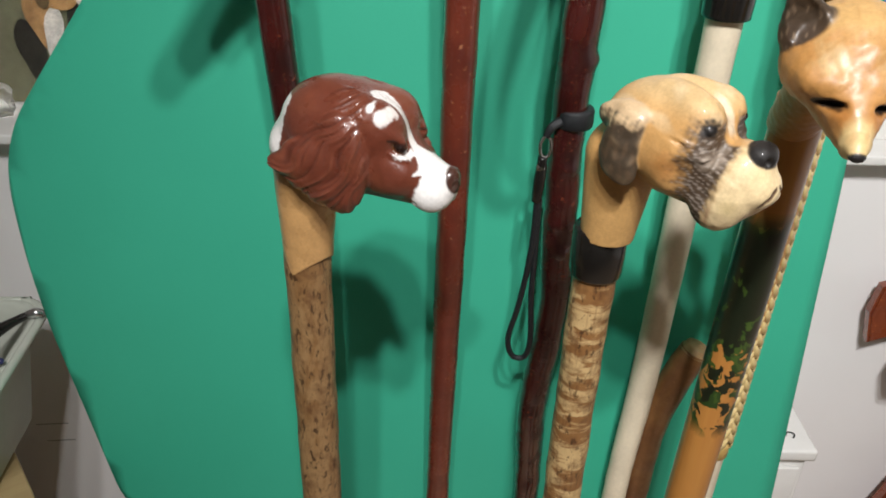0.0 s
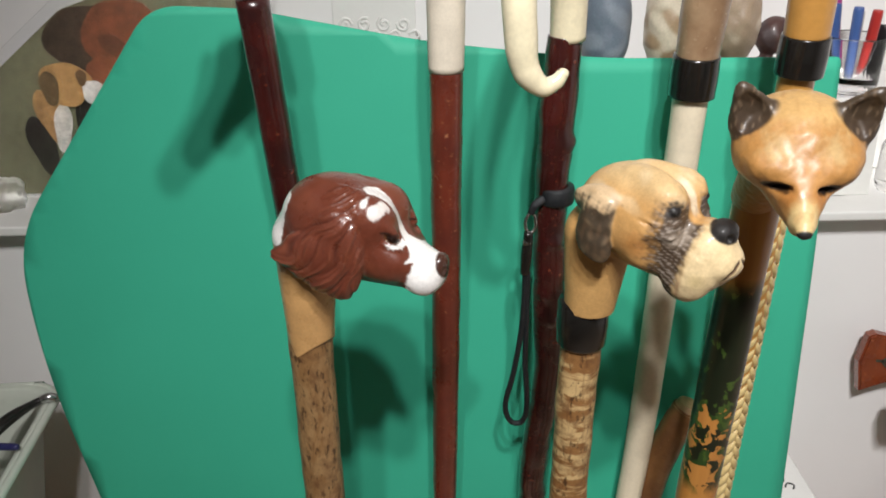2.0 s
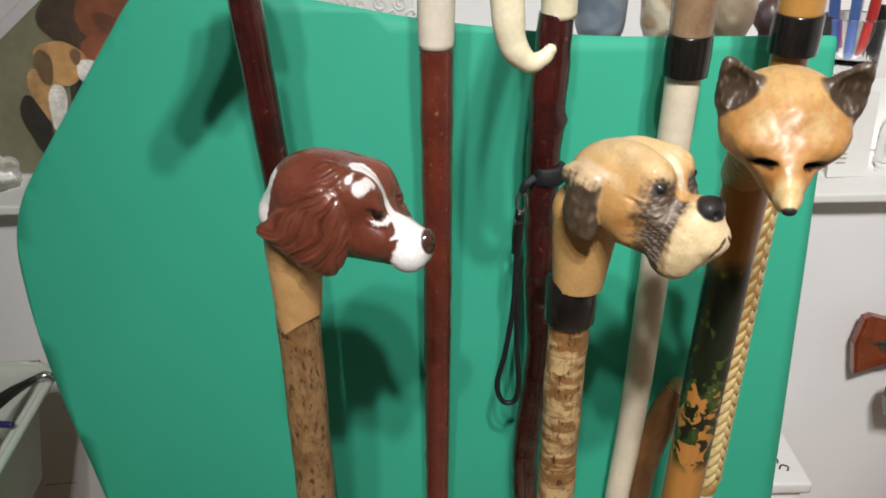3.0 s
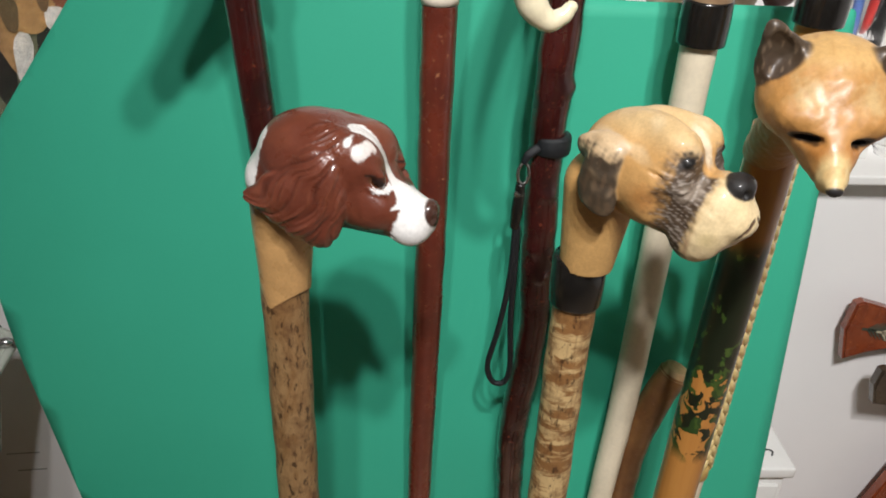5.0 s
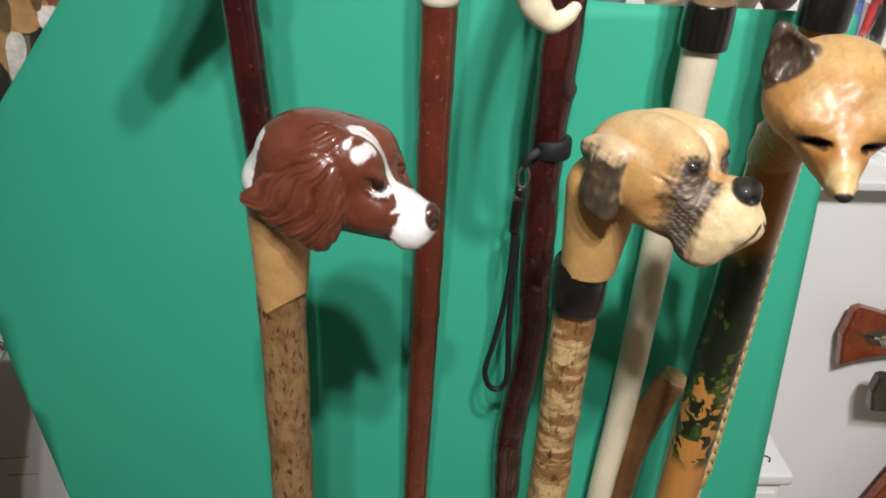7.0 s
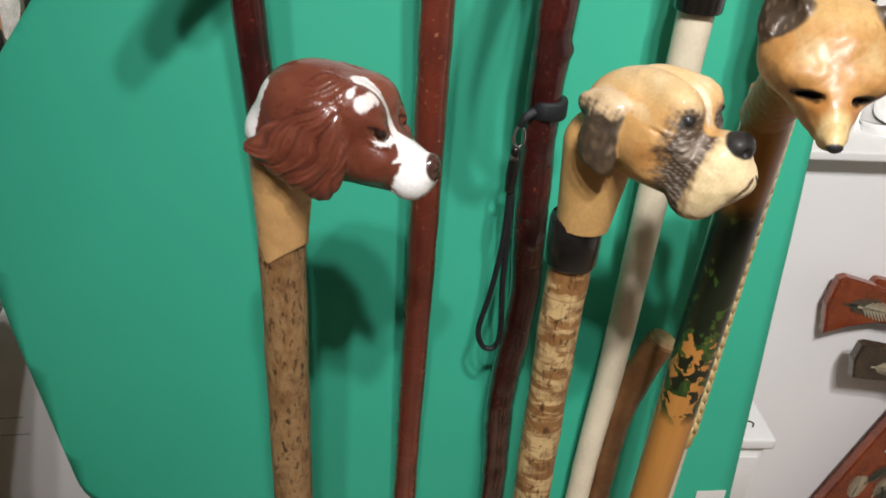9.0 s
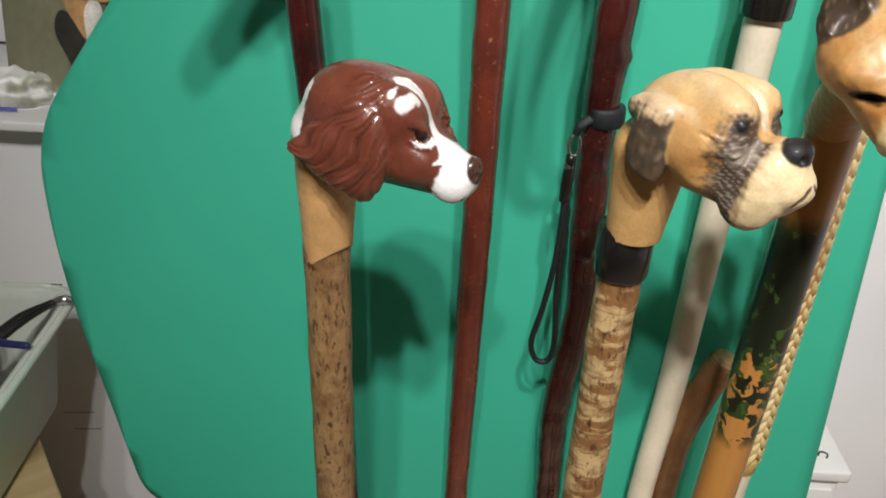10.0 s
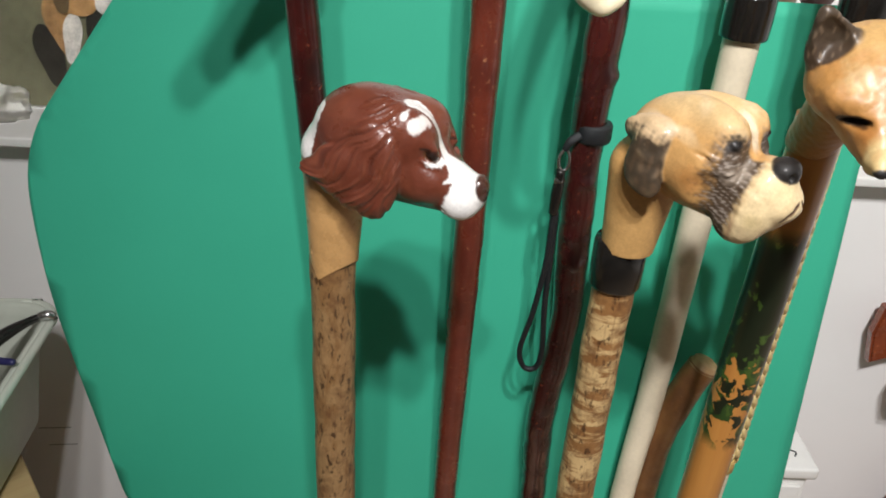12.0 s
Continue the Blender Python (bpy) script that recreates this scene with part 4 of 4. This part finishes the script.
feather(pl, 0.667, 0.557, -0.1, 0.050, FEATHER, 0.8835)
for px, pz in ((0.70, 0.54), (0.80, 0.50)):
    part("peg", box((px - 0.006, 0.903, pz - 0.006), (px + 0.006, 0.957, pz + 0.006), 0.001), PLAQUE_DARK, pl)
pl = thing("painted_board", "long red lacquered board with painted flowers and feathers", "plaque", (0.012, 0, -0.004), "painted wooden plaques")
part("board", slab([(0.655, 0.14), (0.742, 0.395), (0.775, 0.49), (0.81, 0.47), (0.95, 0.42), (0.90, 0.14)], 0.905, 0.925, 0.003), PLAQUE_RED, pl, "", False)
for fx, fz, ft, fs, fm in ((0.752, 0.30, 0.9, 0.05, FEATHER_DARK), (0.74, 0.26, 1.5, 0.06, FEATHER), (0.775, 0.27, 1.2, 0.05, FEATHER), (0.80, 0.36, 0.3, 0.05, FEATHER_DARK), (0.73, 0.22, 0.4, 0.05, FEATHER), (0.80, 0.25, 1.9, 0.05, FEATHER_DARK), (0.79, 0.41, 0.1, 0.04, FEATHER)):
    feather(pl, fx, fz, ft, fs, fm, 0.9035)
for k in range(8):
    part("painted_berry", lathe([(0.0001, -0.001), (0.0035, 0.0), (0.003, 0.0012)], 10), FEATHER, pl).matrix_basis = pose(0.765 + 0.011 * k, 0.9035, 0.372 - 0.004 * k + 0.003 * math.sin(k * 2), 90, 0, 0)

# ---- tub on a low table ----
tb = thing("low_table", "pale beech low table standing askew under the plastic tub", "table", (-0.52, 0.75, 0))
tb.rotation_euler = (0, 0, radians(38))
part("tabletop", box((-0.42, -0.35, 0.50), (0.0, 0.22, 0.522), 0.003), BEECH, tb)
for lx in (-0.40, -0.03):
    part("side_panel", box((lx - 0.01, -0.33, 0), (lx + 0.01, 0.20, 0.499), 0.002), BEECH, tb)


def tub():
    """An open plastic tub with tapered, rounded walls and a rolled rim."""
    bm = bmesh.new()
    levels = [(0.80, 0.0), (0.86, 0.01), (0.97, 0.135), (1.0, 0.150)]
    inner = [(0.985, 0.152), (0.945, 0.14), (0.84, 0.016), (0.78, 0.008)]
    hx, hy, rr = 0.185, 0.135, 0.05
    def ring(s, z):
        o = rounded([(-hx, -hy), (hx, -hy), (hx, hy), (-hx, hy)], [rr] * 4, 6)
        return [bm.verts.new((x * s, y * s, z)) for x, y in o]
    outer = [ring(*l) for l in levels]
    seq = outer + [ring(1.04, 0.148), ring(1.045, 0.154), ring(1.02, 0.157)] + [ring(*l) for l in inner]
    for a, b in zip(seq, seq[1:]):
        n = len(a)
        for i in range(n):
            bm.faces.new((a[i], a[(i + 1) % n], b[(i + 1) % n], b[i]))
    bm.faces.new(seq[0][::-1])
    bm.faces.new(seq[-1])
    bmesh.ops.recalc_face_normals(bm, faces=bm.faces[:])
    return bm


tb = thing("plastic_tub", "open grey-green plastic tub holding brushes and carvings", "tub", (-0.660, 0.690, 0.523))
tb.rotation_euler = (0, 0, radians(4))
part("body", tub(), TUB, tb)
lip = rounded([(-0.1945, -0.142), (0.1945, -0.142), (0.1945, 0.142), (-0.1945, 0.142)], [0.052] * 4, 6)
part("rim", tube([(x, y, 0.152) for x, y in lip] + [(lip[0][0], lip[0][1], 0.152)], [0.0055] * (len(lip) + 1), 10, 3, False), TUB, tb, "rolled plastic rim")
br = thing("brush", "dark brush with a black handle resting on the tub rim", "brush", (0, 0, 0))
part("handle", tube([(-0.474, 0.800, 0.686), (-0.490, 0.792, 0.684), (-0.515, 0.76, 0.678), (-0.535, 0.70, 0.668), (-0.545, 0.66, 0.655)], [0.003, 0.005, 0.008, 0.010, 0.009], 14, 8), BLACKHORN, br)
part("tip", tube([(-0.484, 0.797, 0.686), (-0.474, 0.800, 0.687), (-0.466, 0.801, 0.685)], [0.005, 0.0065, 0.004], 12, 5), STEEL, br)
pn = thing("pen", "clear plastic pen with a dark blue cap", "pen", (0, 0, 0))
part("barrel", tube([(-0.60, 0.715, 0.688), (-0.515, 0.708, 0.688)], [0.0045, 0.0045], 12, 4), FILM, pn)
part("cap", tube([(-0.517, 0.708, 0.688), (-0.475, 0.705, 0.688), (-0.468, 0.7045, 0.688)], [0.0048, 0.0042, 0.002], 12, 4), plain("navy_plastic", (0.02, 0.02, 0.09, 1), 0.3, 0.1), pn)
rest = lambda P: np.tile(np.array([0.085, 0.018, 0.010]), (len(P), 1))
cv = thing("carving", "dark red-brown glossy carving lying in the tub", "carving", (-0.60, 0.735, 0.0))
carved("carving_body", lambda P: join(join(ell(P, (0, 0, 0), (48, 40, 62)), ell(P, (28, 4, 52), (26, 28, 22)), 12), ell(P, (-20, -6, 60), (20, 24, 26)), 10) + 1.2 * wavy(P, 6), rest, (-70, -60, -75), (75, 60, 100), 2.5, HEAD_GLOSS, cv, head_frame(0, 0.618, 1))

# ---- two thin grey lines on the low wall ----
for mx, mz, ml in ((-0.615, 0.362, 0.050), (-0.605, 0.328, 0.045)):
    tagged(part("thin_grey_mark", slab([(mx, mz), (mx + ml, mz + 0.004), (mx + ml, mz + 0.0055), (mx, mz + 0.0015)], 0.9572, 0.9578), plain("mark_grey", (0.35, 0.34, 0.33, 1), 0.6), None, "", False), "faint thin grey line on the white wall", "mark", "scuff lines on the wall")

# ---- on the ledge ----
pr = thing("sleeved_print", "olive picture print in a clear sleeve, leaning on the wall", "picture", (-0.440, 1.03, 0.868))
rot = pose(0, 0, 0, -9, 0, 0)
sheet = part("print", slab(rounded([(-0.180, 0.0), (0.15, 0.0), (0.22, 0.33), (-0.04, 0.245), (-0.175, 0.135)], [0.004] * 5, 3), 0.0, 0.003), OLIVE, pr, "olive green printed sheet", False)
sheet.matrix_basis = rot
def patchy(name, c, r, y, colour, turn=0.0):
    """A plain printed colour shape, slightly raised."""
    pts = []
    for i in range(28):
        a = 2 * math.pi * i / 28
        k = 1 + 0.07 * math.sin(3 * a + turn) + 0.04 * math.sin(5 * a)
        dx, dz = r[0] * k * math.cos(a), r[1] * k * math.sin(a)
        pts.append((c[0] + dx * math.cos(turn) - dz * math.sin(turn), c[1] + dx * math.sin(turn) + dz * math.cos(turn)))
    o = part(name, slab(pts, y, y + 0.0008), plain("print_" + name, tuple(0.85 * v for v in colour[:3]) + (1,), 0.35, 0.5, 55, 0.02), pr, "", False)
    o.matrix_basis = rot
    return o
patchy("umber_shape", (-0.015, 0.208), (0.050, 0.043), -0.0012, (0.050, 0.032, 0.020, 1), 0.4)
patchy("brown_shape", (0.040, 0.205), (0.050, 0.056), -0.0024, (0.17, 0.055, 0.025, 1), 0.5)
patchy("brown_shape", (0.010, 0.166), (0.022, 0.020), -0.0036, (0.20, 0.066, 0.030, 1), 0.2)
patchy("umber_shape", (0.030, 0.196), (0.012, 0.026), -0.0048, (0.10, 0.036, 0.018, 1), 0.9)
patchy("white_shape", (0.044, 0.178), (0.012, 0.013), -0.0048, (0.62, 0.58, 0.53, 1), 0.4)
patchy("dark_shape", (-0.086, 0.068), (0.018, 0.042), -0.0024, (0.020, 0.017, 0.013, 1), 0.25)
patchy("dark_shape", (-0.024, 0.110), (0.012, 0.022), -0.0024, (0.020, 0.017, 0.013, 1), -0.3)
patchy("tan_shape", (-0.069, 0.106), (0.017, 0.040), -0.0036, (0.38, 0.21, 0.085, 1), 0.35)
patchy("white_shape", (-0.054, 0.092), (0.012, 0.034), -0.0048, (0.62, 0.58, 0.52, 1), -0.12)
patchy("tan_shape", (-0.042, 0.150), (0.034, 0.029), -0.0060, (0.40, 0.22, 0.085, 1), -0.2)
patchy("white_shape", (-0.006, 0.139), (0.015, 0.016), -0.0072, (0.64, 0.60, 0.55, 1), -0.4)
patchy("ochre_shape", (-0.064, 0.145), (0.012, 0.023), -0.0072, (0.115, 0.075, 0.035, 1), 0.12)
patchy("ochre_shape", (-0.020, 0.158), (0.007, 0.011), -0.0072, (0.15, 0.085, 0.04, 1), 0.1)
fl = part("sleeve", slab([(-0.190, 0.0), (-0.185, -0.001), (0.16, -0.001), (0.235, 0.34), (-0.04, 0.26), (-0.188, 0.14)], -0.0125, -0.0115), FILM, pr, "clear plastic sleeve", False)
fl.matrix_basis = rot
fl.visible_shadow = False


def crumpled(name, size, seed):
    bm = bmesh.new()
    bmesh.ops.create_icosphere(bm, subdivisions=4, radius=1)
    for v in bm.verts:
        k = 1 + 0.35 * noise.noise(v.co * 2.3 + Vector((seed, 0, 0))) + 0.16 * noise.noise(v.co * 6 + Vector((0, seed, 0)))
        v.co = Vector((v.co.x * size[0] * k, v.co.y * size[1] * k, max(0, v.co.z + 0.55) * size[2] * k))
    return bm


bag = thing("plastic_bag", "crumpled clear plastic bag with a blue zip strip on the ledge", "bag", (-0.585, 0.985, 0.8665))
part("film", crumpled("film", (0.045, 0.03, 0.025), 2.0), BAGFILM, bag).visible_shadow = False
part("zip_strip", box((-0.035, -0.036, 0.001), (0.015, -0.033, 0.006), 0.001), plain("blue_strip", (0.10, 0.12, 0.45, 1), 0.3), bag, "blue zip strip")

fz = thing("scroll_panel", "white moulded panel with scroll relief on the wall", "panel", (-0.079, 1.248, 1.018))
part("panel", box((-0.064, -0.006, 0.0), (0.064, 0.0, 0.075), 0.002), WHITEBOX, fz, "", False)
for k in range(4):
    sx = -0.045 + 0.030 * k
    part("scroll", tube([(sx + 0.011 * (1 - 0.08 * i) * math.cos(i * 0.9 + k), -0.0068, 0.036 + 0.011 * (1 - 0.08 * i) * math.sin(i * 0.9 + k)) for i in range(10)], [0.0022] * 10, 8, 4), WHITEBOX, fz)
    part("scroll", tube([(sx + 0.008, -0.0068, 0.020), (sx + 0.018, -0.0068, 0.026), (sx + 0.024, -0.0068, 0.018), (sx + 0.016, -0.0068, 0.012)], [0.002] * 4, 8, 4), WHITEBOX, fz)

def bust(name, label, at, shape, colour, second, lo, hi):
    b = thing(name, label, "figurine", at, "figurines on the ledge")
    def tint(P):
        c = np.tile(np.array(colour), (len(P), 1))
        return blend(c, second, soft(wavy(P, 14, at[0] * 9), 0.1, 0.6))
    carved("figure", shape, tint, lo, hi, 3.0, HEAD_SATIN, b, head_frame(-90, 0.0))
bust("figurine", "grey-blue painted animal figurine on the ledge", (0.222, 1.0, 0.866), lambda P: join(cone(P, (0, 0, 0), 34, (0, 0, 150), 30), join(ell(P, (14, 0, 235), (36, 33, 60)), ell(P, (26, 0, 205), (26, 25, 26)), 14), 16), (0.13, 0.16, 0.20), (0.20, 0.23, 0.27), (-45, -45, -2), (70, 45, 300))
bust("figurine", "cream and tan figurine on the ledge", (0.306, 1.01, 0.866), lambda P: join(cone(P, (0, 0, 0), 32, (0, 0, 150), 26), ell(P, (8, 0, 225), (30, 30, 62)), 14) + 1.5 * wavy(P, 9), (0.58, 0.50, 0.38), (0.36, 0.25, 0.15), (-45, -45, -2), (60, 45, 300))
bust("figurine", "brown and white figurine on the ledge", (0.385, 1.0, 0.866), lambda P: join(cone(P, (0, 0, 0), 34, (0, 0, 150), 25), ell(P, (12, 0, 230), (32, 30, 58)), 14) + 1.5 * wavy(P, 8), (0.34, 0.25, 0.17), (0.55, 0.45, 0.34), (-45, -45, -2), (60, 45, 300))
bust("figurine", "small dark red-brown figurine on the ledge", (0.447, 1.03, 0.866), lambda P: join(cone(P, (0, 0, 0), 24, (0, 0, 160), 18), ell(P, (4, -6, 205), (20, 26, 24)), 12) + 1.5 * wavy(P, 8), (0.07, 0.03, 0.025), (0.05, 0.03, 0.03), (-35, -40, -2), (40, 40, 240))

step = tagged(part("white_box", box((0.50, 1.075, 0.8665), (0.80, 1.235, 0.972), 0.004), WHITEBOX, None, "", False), "plain white box standing on the ledge", "box")
jar = thing("pen_jar", "glass jar filled with pens on a white box", "jar", (0.612, 1.125, 0.9725))
bm = lathe([(0.040, 0.0), (0.042, 0.004), (0.042, 0.075), (0.0405, 0.077), (0.0395, 0.075), (0.0395, 0.006)], 32)
part("glass", bm, GLASS, jar, "clear glass jar").visible_shadow = False
pens = [((-0.022, 0.005), (-0.030, 0.01), 0.0075, (0.05, 0.10, 0.28)), ((-0.008, -0.018), (-0.014, -0.022), 0.0070, (0.06, 0.12, 0.33)), ((0.012, -0.016), (0.014, -0.02), 0.0072, (0.42, 0.03, 0.025)),
        ((0.028, -0.004), (0.036, -0.006), 0.0075, (0.012, 0.010, 0.012)), ((-0.012, 0.014), (-0.028, 0.02), 0.0055, (0.38, 0.05, 0.22)), ((0.010, 0.016), (0.014, 0.024), 0.006, (0.5, 0.5, 0.5))]
for (x0, y0), (x1, y1), r, col in pens:
    top = 0.085 + 0.03 * ((x0 * 1000) % 7) / 7 + (0.05 if col[0] == 0.38 else 0)
    part("pen", tube([(x0, y0, 0.008), (x1, y1, top), (x1 * 1.01, y1 * 1.01, top + 0.004)], [r, r, r * 0.5], 12, 6), plain("pen_plastic", col + (1,), 0.3, 0.1), jar)

lf = thing("leaflet", "white paper leaflet leaning on the pen jar", "leaflet", (0.572, 0.975, 0.8665))
o = part("sheet", slab([(-0.032, 0), (0.026, 0), (0.030, 0.112), (-0.028, 0.116)], 0, 0.0012), PAPER, lf, "", False)
o.matrix_basis = pose(0, 0, 0, -12, 3, 8)
for k in range(7):
    b = part("printed_bar", slab([(-0.022, 0.018 + 0.006 * k), (-0.008 + 0.001 * (k * 3 % 4), 0.018 + 0.006 * k), (-0.008, 0.020 + 0.006 * k), (-0.022, 0.020 + 0.006 * k)], -0.0008, -0.0003), FEATHER, lf, "", False)
    b.matrix_basis = pose(0, 0, 0, -12, 3, 8)

gb = thing("glass_bottle", "small clear glass ornament on the ledge", "bottle", (0.640, 0.995, 0.866))
part("body", lathe([(0.022, 0.0), (0.026, 0.01), (0.026, 0.06), (0.016, 0.085), (0.009, 0.095), (0.009, 0.105), (0.012, 0.107)], 28), GLASS, gb).visible_shadow = False
bm = bmesh.new()
bmesh.ops.create_uvsphere(bm, u_segments=24, v_segments=14, radius=0.014)
for v in bm.verts:
    v.co.z += 0.1205
part("stopper", bm, GLASS, gb).visible_shadow = False


# ---- plaits of the leather shaft ----
def plait_mesh(sgn):
    """One leather strand where it shows: a slanting pad with round edges, wrapped on the core."""
    bm = bmesh.new()
    nu, nv = 9, 6
    grid = []
    for i in range(nu):
        row = []
        for j in range(nv):
            s, t = i / (nu - 1) * 2 - 1, j / (nv - 1) * 2 - 1
            a = s * 0.45
            wide = 1 - 0.35 * abs(s) ** 3
            r = 0.0128 + 0.0042 * math.sqrt(max(0.0, 1 - abs(t) ** 2.4)) * (1 - 0.45 * abs(s) ** 4)
            row.append(bm.verts.new((r * math.cos(a), r * math.sin(a), 0.0070 * s * sgn + 0.0074 * t * wide)))
        grid.append(row)
    for i in range(nu - 1):
        for j in range(nv - 1):
            bm.faces.new((grid[i][j], grid[i + 1][j], grid[i + 1][j + 1], grid[i][j + 1]))
    bmesh.ops.recalc_face_normals(bm, faces=bm.faces[:])
    if bm.faces[0].normal.x < 0:
        bmesh.ops.reverse_faces(bm, faces=bm.faces[:])
    me = bpy.data.meshes.new("plait")
    bm.to_mesh(me)
    bm.free()
    me.shade_smooth()
    me.materials.append(RAFFIA)
    return me


PLAITS = [plait_mesh(1), plait_mesh(-1)]
for k in range(28):
    z = 0.656 + 0.0146 * k
    t = (z - 0.69) / 0.45
    for q in range(8):
        ob = new("plait", PLAITS[q % 2])
        ob.parent = plait_st
        ob.matrix_basis = pose(0.004 - 0.001 * t, 0.012 - 0.018 * t, z + (0.0073 if q % 2 else 0), 0, 0, 45 * q - 93)
